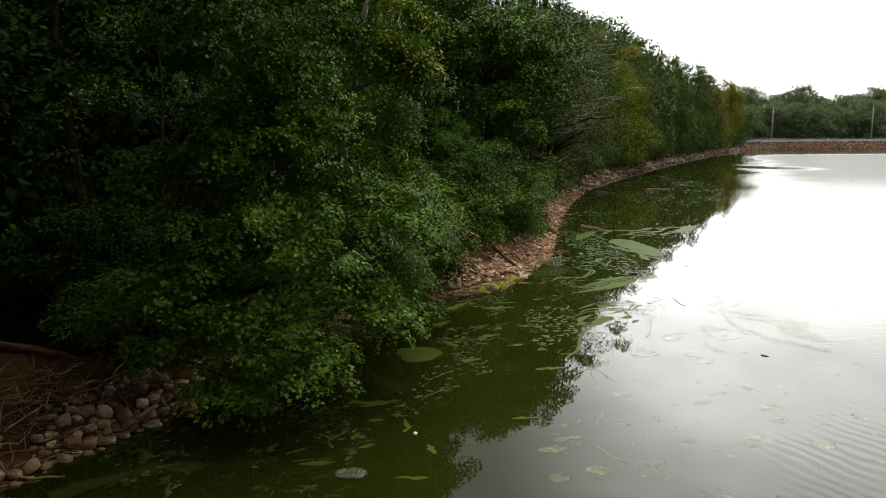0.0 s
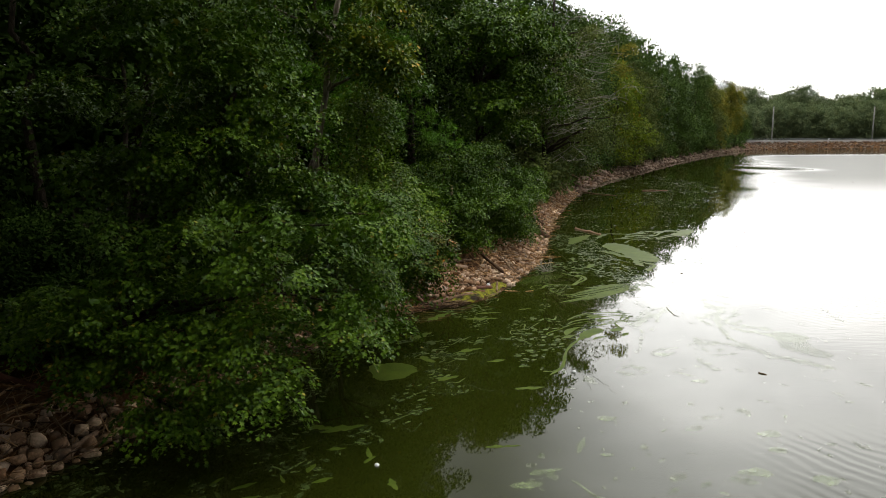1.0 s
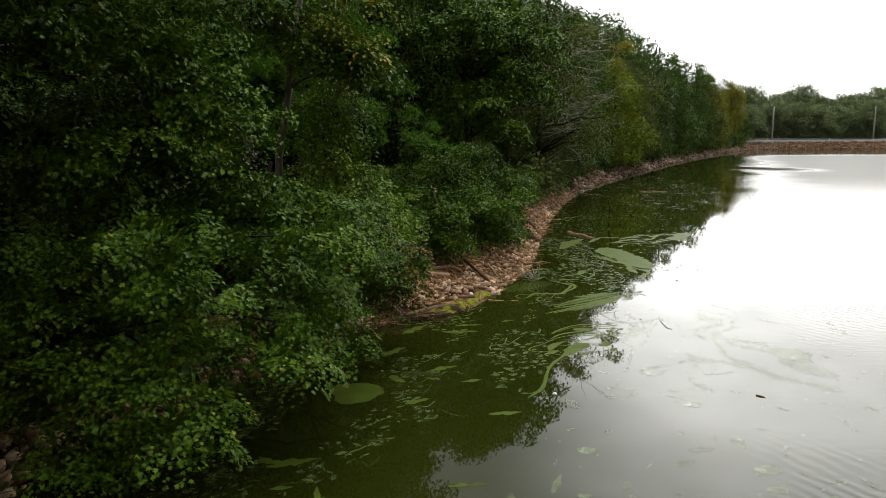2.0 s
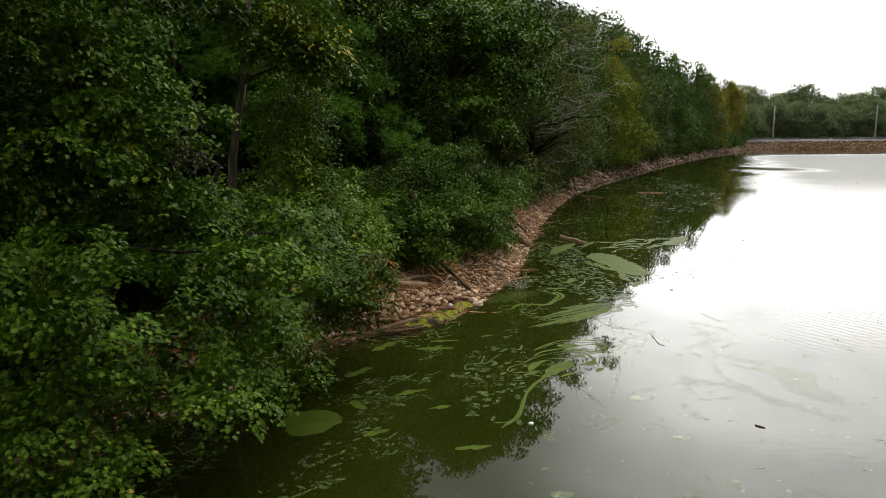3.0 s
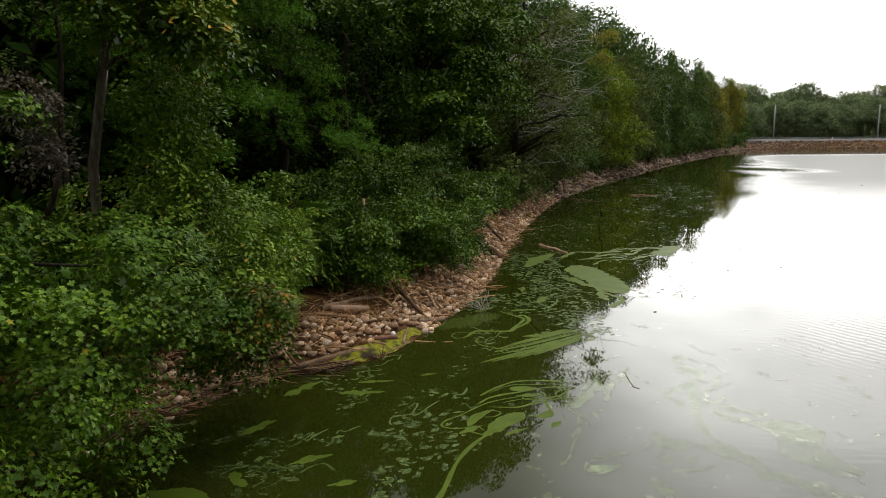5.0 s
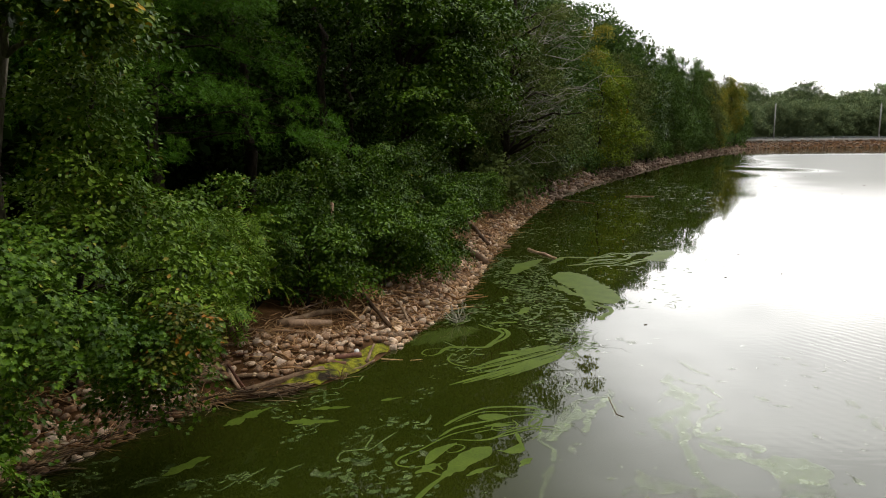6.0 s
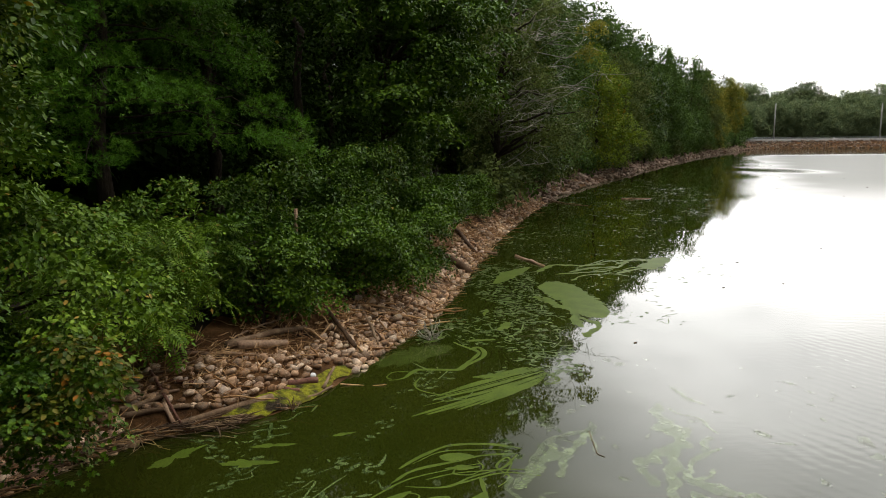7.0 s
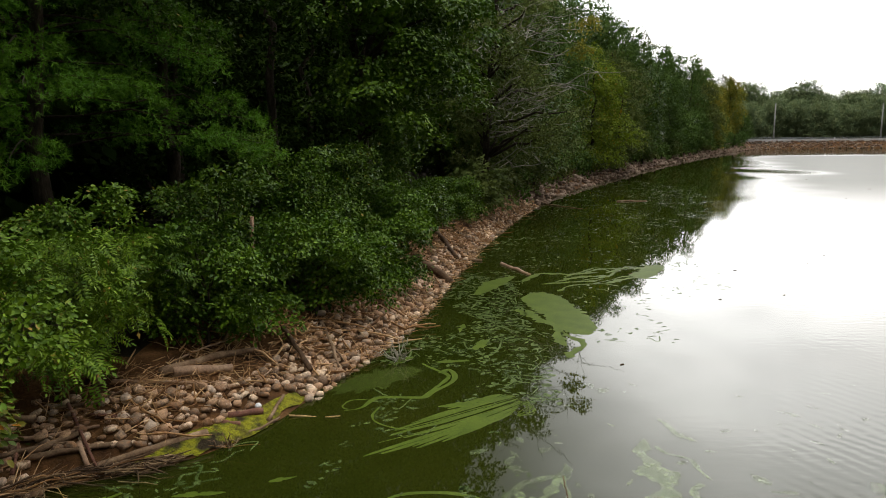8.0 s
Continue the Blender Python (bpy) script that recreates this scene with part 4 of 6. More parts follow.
# ---- woods: a few trees, repeated ----
def wood_tree(label, tall, wide, material, seed, leaf=0.46, spray=1.0, count=15, cover=0.82, lobes=20, foot=0.09, group="trees of the wood", split=0, core=44, heart=0.26, inner=0.74):
    """A tree at the origin, leafy almost to the ground, to be repeated."""
    rng, nr = random.Random(seed), np.random.default_rng(seed)
    ob = thing("forest_tree", label, "tree", (0, 0, 0), group)
    me, pts = trunk_mesh(rng, (0, 0, -0.4), (rng.uniform(-0.6, 0.6), rng.uniform(-0.6, 0.6), tall * 0.85), 0.24, 0.05)
    part("trunk", me, ob)
    mass = []
    for i in range(lobes):
        h = foot + (0.93 - foot) * (i + rng.random()) / lobes
        w = wide * (1.0 - 0.75 * abs(h - 0.42) ** 1.5 / 0.44) * rng.uniform(0.35, 0.8)
        a = 2.4 * i + rng.uniform(-0.5, 0.5)
        r = wide * rng.uniform(0.36, 0.56) * (1.0 if h < 0.75 else 0.75)
        mass.append((math.cos(a) * w, math.sin(a) * w, h * tall, r, r, r * 0.8))
    part("crown", crown("crown", nr, mass, material, leaf="chip", size=leaf, spray=spray, count=count, cover=cover, droop=0.4, flatness=0.2, tilt=0.4, split=split, core=core, heart=heart, inner=inner), ob)
    return ob


kinds = [wood_tree("tall dark green woodland tree", 17, 4.2, FAR_A, 71, 0.18, 0.42, 13, 1.15), wood_tree("woodland tree with haze in its green", 15, 4.4, FAR_B, 72, 0.18, 0.42, 13, 1.15),
         wood_tree("full-crowned dark green woodland tree", 16, 5.0, OAK, 73, 0.18, 0.42, 13, 1.15), wood_tree("yellowing woodland tree by the lake", 14, 4.0, FAR_Y, 74, 0.18, 0.42, 13, 1.15),
         wood_tree("low spreading green tree at the water's edge", 9, 4.0, FAR_A, 75, 0.18, 0.42, 13, 1.2, 14),
         wood_tree("tall shady green tree at the edge of the wood", 16, 3.6, OAK, 76, 0.21, 0.5, 15, 0.95, 20, 0.1, split=4, core=90, heart=0.15), wood_tree("dense dark tree at the edge of the wood", 15, 3.4, FAR_A, 77, 0.21, 0.5, 15, 0.95, 20, 0.06, split=4, core=90, heart=0.15),
         wood_tree("inner wood tree with shade in its leaf colour", 16, 4.6, SHADED_LEAF, 78, 0.6, 1.2, 6, 0.8, 15, 0.06, core=44, heart=0.32),
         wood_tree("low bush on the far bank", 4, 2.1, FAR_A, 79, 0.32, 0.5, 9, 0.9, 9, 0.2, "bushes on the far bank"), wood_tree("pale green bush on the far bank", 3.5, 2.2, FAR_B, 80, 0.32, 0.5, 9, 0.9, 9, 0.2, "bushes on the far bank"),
         wood_tree("distant green tree behind the dam", 13, 5.4, FAR_C, 81, 0.3, 0.7, 14, 1.2, 28, 0.08, "trees behind the dam", core=120, heart=0.2, inner=0.82), wood_tree("distant tree behind the dam, haze in its green", 12, 5.6, FAR_C, 82, 0.3, 0.7, 14, 1.2, 28, 0.08, "trees behind the dam", core=120, heart=0.2, inner=0.82),
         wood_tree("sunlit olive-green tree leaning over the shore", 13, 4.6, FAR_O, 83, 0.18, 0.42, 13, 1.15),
         wood_tree("wood-edge tree with shade in its leaf colour", 16, 4.4, SHADED_LEAF, 84, 0.22, 0.6, 18, 0.8, 16, 0.06, split=3, core=120, heart=0.1)]
used = set()


def plant(k, x, y, s, turn, sz=1.0):
    m = Matrix.Translation((x, y, ground_z(x, y))) @ Matrix.Rotation(turn, 4, "Z") @ Matrix.Diagonal((s, s, s * sz, 1))
    if k in used:
        return copy_thing(kinds[k], m)
    used.add(k)
    kinds[k].matrix_basis = m
    return kinds[k]


# along the far shore
for k, x, y, s, a, sz in [(2, 11.0, 68, 0.95, 0, 1.05), (4, 14.0, 76, 1.0, 1, 1.0), (0, 15.6, 80, 1.0, 2, 1.02), (12, 20.8, 87.5, 1.0, 3, 1.0), (0, 15.0, 86, 1.1, 1, 0.98), (0, 25.0, 99, 0.95, 4, 1.06), (2, 30.0, 108, 0.95, 5, 1.08),
                          (4, 31.0, 109, 1.0, 2, 1.0), (0, 32, 118, 1.05, 0.5, 1.07), (0, 38, 124, 0.95, 1.5, 1.1), (2, 43, 134, 0.92, 2.5, 1.08), (4, 40.5, 126, 1.0, 4, 1.0), (0, 48.5, 141, 0.95, 3.5, 1.1),
                          (4, 50.5, 144, 0.9, 1, 1.0), (1, 54, 152, 0.95, 4.5, 1.05), (3, 58.5, 158, 0.95, 0, 1.05), (4, 61, 165, 0.8, 2, 1.0), (3, 64, 172, 0.8, 3, 1.0), (4, 68, 179, 0.75, 5, 1.0), (1, 65, 184, 1.0, 1, 1.28),
                          (3, 72, 183, 0.95, 2, 1.25), (4, 76.5, 187, 0.8, 2, 1.0), (1, 74, 192, 1.0, 2, 1.12), (1, 25, 94, 0.9, 2, 1.0), (1, 9.6, 62, 0.7, 2.2, 1.0), (2, 56, 160, 1.0, 2.0, 1.0), (0, 62, 174, 1.0, 3.0, 1.0)]:
    plant(k, x, y, s, a, sz)
# the wood behind the bank
rw = random.Random(8)
for row, d0 in enumerate((8.0, 13.0, 18.5, 25.0, 32.0)):
    s = rw.uniform(0, 3)
    for i in range(0, len(EDGE)):
        p, q = EDGE[i], EDGE[(i + 1) % len(EDGE)]
        if not (-4 < p[1] < 172 and p[0] < 70):
            continue
        seg = float(np.linalg.norm(q - p))
        s += seg
        near = p[1] < 58
        if row >= 2 and p[1] > 75:
            continue
        if s > (4.6 if near else 8.0):
            s = 0
            t = (q - p) / seg
            nrm = np.array((-t[1], t[0]))
            c = p + nrm * (d0 + rw.uniform(-1.0, 1.0))
            if row == 0 and near and math.hypot(c[0] + 4.3, c[1] - 30) < 3.0:
                continue
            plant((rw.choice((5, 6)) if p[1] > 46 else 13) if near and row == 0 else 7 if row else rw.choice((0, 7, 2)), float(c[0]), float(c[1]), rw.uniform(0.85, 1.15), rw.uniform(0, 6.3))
# unseen trees added beside and behind the path's start to block skylight
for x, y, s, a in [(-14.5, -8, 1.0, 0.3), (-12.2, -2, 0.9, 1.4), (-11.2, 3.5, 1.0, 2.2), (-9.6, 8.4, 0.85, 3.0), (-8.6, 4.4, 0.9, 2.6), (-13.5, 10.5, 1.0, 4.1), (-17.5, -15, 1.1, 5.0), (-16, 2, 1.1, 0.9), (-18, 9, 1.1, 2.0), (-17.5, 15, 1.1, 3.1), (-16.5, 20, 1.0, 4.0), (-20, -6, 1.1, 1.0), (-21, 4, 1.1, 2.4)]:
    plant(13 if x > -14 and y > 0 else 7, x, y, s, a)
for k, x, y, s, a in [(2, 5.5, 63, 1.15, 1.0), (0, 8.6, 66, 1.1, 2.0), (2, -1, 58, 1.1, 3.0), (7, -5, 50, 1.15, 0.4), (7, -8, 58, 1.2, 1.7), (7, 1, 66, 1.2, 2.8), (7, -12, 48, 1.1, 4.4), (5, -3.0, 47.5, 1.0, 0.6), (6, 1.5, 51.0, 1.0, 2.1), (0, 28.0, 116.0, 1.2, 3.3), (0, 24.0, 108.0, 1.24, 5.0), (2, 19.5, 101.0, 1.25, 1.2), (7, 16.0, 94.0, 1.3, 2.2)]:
    plant(k, x, y, s, a)
# low growth over the far bank
rb = random.Random(18)
s = 0
for i in range(len(EDGE)):
    p, q = EDGE[i], EDGE[(i + 1) % len(EDGE)]
    if 47 < p[1] < 176 and p[0] < 74:
        seg = float(np.linalg.norm(q - p))
        s += seg
        if s > 4.2:
            s = 0
            t = (q - p) / seg
            c = p + np.array((-t[1], t[0])) * rb.uniform(1.3, 2.1)
            plant(rb.choice((8, 8, 9)), float(c[0]), float(c[1]), rb.uniform(0.7, 1.15), rb.uniform(0, 6.3))
# behind the dam's road
rd = random.Random(27)
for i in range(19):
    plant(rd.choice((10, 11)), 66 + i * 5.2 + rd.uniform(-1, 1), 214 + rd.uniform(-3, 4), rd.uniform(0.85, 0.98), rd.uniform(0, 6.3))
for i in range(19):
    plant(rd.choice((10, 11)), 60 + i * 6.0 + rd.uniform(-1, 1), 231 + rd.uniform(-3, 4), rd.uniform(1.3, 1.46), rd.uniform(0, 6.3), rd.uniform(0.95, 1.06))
for x, y, s in [(103.0, 187.9, 0.3), (107.5, 188.0, 0.36), (109.0, 188.2, 0.26), (94.5, 187.9, 0.22)]:
    plant(8, x, y, s, 3 * x, 0.6)


# ---- stones of the bank ----
def stone_mesh(seed):
    """A rounded, uneven stone about 1 across."""
    bm = bmesh.new()
    bmesh.ops.create_cube(bm, size=1.0)
    bmesh.ops.subdivide_edges(bm, edges=bm.edges[:], cuts=1, use_grid_fill=True)
    rng = random.Random(seed)
    st = (rng.uniform(0.8, 1.25), rng.uniform(0.65, 0.95), rng.uniform(0.45, 0.68))
    for v in bm.verts:
        d = v.co.normalized()
        v.co = (v.co * 0.40 + d * 0.33) * rng.uniform(0.84, 1.12)
        v.co = Vector((v.co.x * st[0], v.co.y * st[1], v.co.z * st[2]))
    me = bpy.data.meshes.new("stone")
    bm.to_mesh(me)
    bm.free()
    me.polygons.foreach_set("use_smooth", [True] * len(me.polygons))
    me.materials.append(STONE)
    return me


stone_meshes = [stone_mesh(200 + i) for i in range(16)]
rs = random.Random(9)


def along_edge(lo, hi):
    """Runs of the near shore between two y: start, step, landward normal and length."""
    out = []
    for i in range(len(EDGE)):
        p, q = EDGE[i], EDGE[(i + 1) % len(EDGE)]
        if lo <= p[1] < hi and p[0] < 70:
            seg = float(np.linalg.norm(q - p))
            t = (q - p) / seg
            out.append((p, q - p, np.array((-t[1], t[0])), seg))
    return out


spots, cells, draws = [], {}, []
for p, st, nrm, seg in along_edge(7.5, 62):
    for _ in range(int((420 if p[1] < 42 else 90) * seg)):
        d = rs.betavariate(1.2, 1.6) * (1.7 + 0.3 * math.sin(p[1] * 0.9)) - 0.2
        c = p + st * rs.random() + nrm * d
        size = rs.choice((0.05, 0.06, 0.07, 0.08, 0.09, 0.1, 0.11, 0.12, 0.14, 0.17)) * rs.uniform(0.85, 1.2) * (rs.uniform(0.6, 1.5) if p[1] < 16 else 1.0)
        if not (22.5 < p[1] < 25.6 and d < 0.55) and not (p[1] < 16 and noise.noise(Vector((c[0] * 1.3, c[1] * 1.3, 4))) > 0.36 - 0.32 * d):
            draws.append((size, float(c[0]), float(c[1]), d))
for size, x, y, d in sorted(draws, reverse=True):
    key = (int(x * 2.5), int(y * 2.5))
    close = [q for i in (-1, 0, 1) for k in (-1, 0, 1) for q in cells.get((key[0] + i, key[1] + k), ())]
    if len(close) < 90 and all(math.hypot(x - q[0], y - q[1]) > 0.5 * (size + q[2]) for q in close):
        cells.setdefault(key, []).append((x, y, size))
        spots.append((x, y, size, d))
rs.shuffle(spots)
zs = height([(a, b) for a, b, _, _ in spots])
singles, rest = [], []
for (a, b, size, d), z in zip(spots, zs):
    (singles if 22.4 < b < 29.5 and len(singles) < 300 and size > 0.11 else rest).append((a, b, z, size))
stone_bank = thing("stone_bank", "slope of loose pinkish-grey stones along the water", "stone bank", (1.0, 25.0, 0.3), kind="structure")
inverse = Matrix.Translation((-1.0, -25.0, -0.3))
for a, b, z, size in singles:
    ob = part("stone", rs.choice(stone_meshes), stone_bank)
    ob.matrix_basis = inverse @ Matrix.Translation((a, b, z + size * 0.26)) @ Euler((rs.uniform(-0.5, 0.5), rs.uniform(-0.5, 0.5), rs.uniform(0, 6.28))).to_matrix().to_4x4() @ Matrix.Scale(size * 1.25, 4)


def stone_heap(name, items, material, source):
    """Many stones in one mesh."""
    co, idx, base = [], [], 0
    shapes = []
    for me in source:
        v = np.array([tuple(x.co) for x in me.vertices])
        shapes.append((v, np.array([tuple(p.vertices) for p in me.polygons])))
    for a, b, z, size in items:
        v, f = rs.choice(shapes)
        m = np.array((Euler((rs.uniform(-0.5, 0.5), rs.uniform(-0.5, 0.5), rs.uniform(0, 6.28))).to_matrix() * (size * 1.25)))
        co.append(v @ m.T + np.array((a, b, z + size * 0.26)))
        idx.append(f + base)
        base += len(v)
    me, _ = flat_mesh(name, np.concatenate(co), [4] * sum(len(i) for i in idx), material)
    me.loops.foreach_set("vertex_index", np.concatenate(idx).ravel().astype(np.int32))
    me.materials.append(material)
    me.update(calc_edges=True)
    me.polygons.foreach_set("use_smooth", [True] * len(me.polygons))
    return me


heap = stone_heap("stones", rest, STONES, stone_meshes)
heap.transform(inverse)
tagged(part("stones", heap, stone_bank), kind="stuff")

far = []
for p, st, nrm, seg in along_edge(62, 181):
    for _ in range(int(seg * 9)):
        d = rs.uniform(-0.3, 1.7)
        c = p + st * rs.random() + nrm * d
        far.append((float(c[0]), float(c[1]), rs.uniform(0.2, 0.45)))
zs = height([(a, b) for a, b, _ in far])
tagged(new("shore_stones", stone_heap("shore_stones", [(a, b, z, s) for (a, b, s), z in zip(far, zs)], RED_STONES, stone_meshes)), "distant strip of pale stones along the shore", "stones", kind="stuff")
dam_spots = []
for i in range(len(EDGE)):
    p, q = EDGE[i], EDGE[(i + 1) % len(EDGE)]
    if p[1] > 165 and 68 < p[0] < 150:
        seg = float(np.linalg.norm(q - p))
        t = (q - p) / seg
        nrm = np.array((-t[1], t[0]))
        for _ in range(int(seg * 12)):
            c = p + (q - p) * rs.random() + nrm * rs.uniform(-0.3, 4.2)
            dam_spots.append((float(c[0]), float(c[1]), rs.uniform(0.25, 0.5)))
zs = height([(a, b) for a, b, _ in dam_spots])
tagged(new("dam_stones", stone_heap("dam_stones", [(a, b, z, s) for (a, b, s), z in zip(dam_spots, zs)], RED_STONES, stone_meshes)), "reddish-brown loose stones facing the dam", "stones", kind="stuff")


# ---- driftwood ----
def log(name, label, points, r0, r1, material, seed, sides=9, category="log", lift=True, rough=0.12):
    """A bent, tapered length of wood resting on the bank or the water."""
    rng = random.Random(seed)
    pts = []
    for i in range(len(points) - 1):
        pts += bent(points[i], points[i + 1], 5, 0.018, rng)[:-1]
    pts.append(Vector(points[-1]))
    n = len(pts) - 1
    radii = [(r0 + (r1 - r0) * i / n) * rng.uniform(0.9, 1.1) for i in range(n + 1)]
    pts = [p + Vector((0, 0, r * 0.7 if lift else 0)) for p, r in zip(pts, radii)]
    o = Vector(points[0])
    me = mesh_of(name, *tube([p - o for p in pts], radii, sides, rough, rng), material)
    ob = new(name, me)
    ob.location = o
    return tagged(ob, label, category)


log("log", "smooth tan barkless log lying on the stones", [(0.5, 25.5, 0.80), (1.36, 26.26, 0.62)], 0.1, 0.085, TAN_LOG, 301)
log("log", "long grey weathered driftwood log on the bank", [(0.3, 25.38, 0.84), (0.97, 26.42, 0.84), (1.6, 27.33, 0.72)], 0.095, 0.05, DRIFT, 302)
log("pole", "thin straight tan pole lying across the bank", [(-0.42, 24.96, 0.86), (0.55, 25.15, 0.78), (1.41, 25.68, 0.56)], 0.04, 0.028, TAN_LOG, 303, category="stick")
log("log", "half-sunken grey log along the water's edge", [(-0.2, 22.95, 0.06), (0.61, 23.62, 0.1), (1.5, 24.26, 0.13)], 0.06, 0.085, DRIFT, 304)
log("log", "short rotten red log on green moss", [(1.66, 24.92, 0.17), (2.2, 25.27, 0.12)], 0.075, 0.07, RED_LOG, 305)
log("log", "short rotten brown log on green moss", [(1.5, 24.68, 0.16), (1.93, 24.76, 0.1)], 0.06, 0.05, RED_LOG, 306)
log("stick", "bare grey stick pointing up the bank", [(2.36, 25.05, 0.06), (2.45, 25.95, 0.2)], 0.04, 0.03, DRIFT, 307, category="stick")
log("stick", "pale stick at the water's edge", [(2.02, 24.5, 0.02), (2.3, 24.8, 0.03), (2.52, 25.28, 0.03)], 0.03, 0.02, DRIFT, 308, category="stick")
log("log", "dark straight log leaning down the stone bank", [(1.88, 28.6, 0.82), (2.76, 27.24, 0.26)], 0.065, 0.05, DARK_LOG, 309)
log("stump", "short upright broken stump on the bare bank", [(-0.72, 25.0, 0.75), (-0.8, 25.05, 1.25)], 0.09, 0.05, DRIFT, 310, category="stump")
log("log", "thick dark wet log sloping into the lake", [(4.55, 38.1, 0.56), (5.25, 37.55, 0.3), (5.85, 37.05, 0.0)], 0.2, 0.13, DARK_LOG, 311)
log("log", "dark log lying down the stony slope", [(5.25, 44.2, 0.82), (6.12, 41.05, 0.14)], 0.12, 0.09, DARK_LOG, 312)
log("floating_log", "thin brown log floating on the lake", [(7.9, 40.85, -0.03), (8.78, 38.6, -0.03)], 0.075, 0.055, TAN_LOG, 313)
log("floating_log", "short pale piece of wood floating by the bank", [(6.58, 41.75, -0.02), (7.15, 41.55, -0.02)], 0.07, 0.06, DRIFT, 314)
log("floating_log", "small dark stick floating on open water", [(7.73, 16.92, -0.008), (7.79, 16.86, -0.004), (7.86, 16.80, -0.008)], 0.02, 0.014, DARK_LOG, 315, category="stick")
log("plank", "old orange-brown log under the trees", [(-9.4, 13.8, 1.3), (-8.34, 14.1, 1.07), (-7.81, 14.17, 0.93), (-7.0, 14.1, 0.72)], 0.11, 0.06, RED_LOG, 316)
log("stick", "short pale broken branch on the shore stones", [(-5.85, 12.8, 0.12), (-5.62, 13.35, 0.2)], 0.05, 0.04, TAN_LOG, 317, category="stick")
log("stick", "long reddish branch lying down to the water", [(-0.85, 24.2, 0.74), (0.1, 23.1, 0.14)], 0.035, 0.025, RED_LOG, 318, category="stick")
log("stick", "long thin branch on the debris at the shore", [(-1.95, 21.95, 0.3), (-0.6, 22.35, 0.06)], 0.03, 0.02, DRIFT, 319, category="stick")
log("post", "pale broken wooden post among the shrubs", [(0.86, 30.05, 1.1), (0.9, 30.05, 3.25)], 0.06, 0.045, TAN_LOG, 320, category="post")
log("stick", "curved bare branch on the bank", [(2.55, 29.8, 0.62), (2.95, 28.8, 0.4), (3.25, 27.9, 0.12)], 0.05, 0.03, DRIFT, 321, category="stick")
log("stick", "bare branch fork on the bank", [(2.95, 28.8, 0.4), (3.4, 28.1, 0.15)], 0.03, 0.015, DRIFT, 322, category="stick")


# the heap of washed-up wood where the bank meets the water
for k, (label, points, r0, r1, wood) in enumerate([
        ("long tan driftwood stick across the stones", [(-1.7, 23.2, 0.5), (-0.71, 23.57, 0.46), (-0.21, 23.94, 0.46)], 0.035, 0.025, TAN_LOG), ("brown driftwood log on the stones", [(-0.95, 23.1, 0.33), (-0.41, 23.74, 0.42)], 0.06, 0.045, DRIFT),
        ("short split board leaning on the stones", [(-0.34, 23.48, 0.34), (-0.02, 23.08, 0.14)], 0.05, 0.04, TAN_LOG), ("dark red stick lying on the bank", [(-0.49, 24.11, 0.58), (0.21, 24.13, 0.5)], 0.035, 0.025, RED_LOG),
        ("pale crooked branch on the bare earth", [(-1.02, 24.1, 0.7), (-0.45, 24.38, 0.7), (-0.12, 24.7, 0.8)], 0.035, 0.02, DRIFT), ("reddish stick standing in the driftwood", [(-0.98, 22.69, 0.2), (-1.18, 23.26, 0.45)], 0.035, 0.02, RED_LOG),
        ("weathered log half under the stones", [(-0.95, 23.05, 0.28), (-0.29, 23.38, 0.29), (0.14, 23.64, 0.25)], 0.055, 0.04, DRIFT), ("grey driftwood log beside the water", [(-1.45, 22.9, 0.36), (-0.94, 23.24, 0.36), (-0.5, 23.45, 0.36)], 0.05, 0.04, DRIFT),
        ("dark wet stick along the water's edge", [(-0.6, 22.7, 0.08), (0.05, 23.02, 0.08), (0.55, 23.3, 0.08)], 0.04, 0.025, DARK_LOG), ("orange-brown broken log under the branches", [(-1.75, 23.75, 0.66), (-1.2, 23.8, 0.62)], 0.075, 0.06, TAN_LOG),
        ("short thick stick standing beside the grey log", [(0.93, 27.2, 0.9), (1.02, 27.45, 1.2)], 0.04, 0.03, DRIFT), ("thin pale stick resting on the grey log", [(0.3, 26.0, 0.9), (0.75, 26.75, 0.98), (1.0, 27.3, 0.95)], 0.022, 0.014, TAN_LOG),
        ("thin pale stick pointing down the bank", [(2.05, 26.7, 0.5), (1.75, 25.8, 0.36)], 0.02, 0.014, TAN_LOG), ("bare branch trailing out into the lake", [(12.04, 65.43, 0.05), (13.46, 62.00, 0.02), (14.83, 60.38, 0.0)], 0.05, 0.02, DRIFT)]):
    log("driftwood_stick", label, points, r0, r1, wood, 400 + k, category="stick")
log("floating_log", "weathered brown log floating off the shore", [(18.19, 64.92, -0.02), (20.47, 65.17, -0.02)], 0.07, 0.05, DRIFT, 420)


def tangle(label, x, y, z, size, n, seed, material=DEAD):
    """A bunch of bare twigs that stick up out of the water."""
    rng = random.Random(seed)
    ob = thing("branch", label, "branch", (x, y, z))
    for _ in range(n):
        a, b = rng.uniform(0, 6.3), rng.uniform(0.05, 0.9)
        e = Vector((math.cos(a) * (1 - b), math.sin(a) * (1 - b), b)).normalized() * size * rng.uniform(0.5, 1.1)
        pts = bent((rng.uniform(-0.15, 0.15) * size, rng.uniform(-0.15, 0.15) * size, -0.06), e, 5, 0.13, rng, 0.1)
        part("twig", mesh_of("twig", *tube(pts, [0.02 * (1 - 0.75 * i / 5) for i in range(6)], 5), material), ob)
    return ob


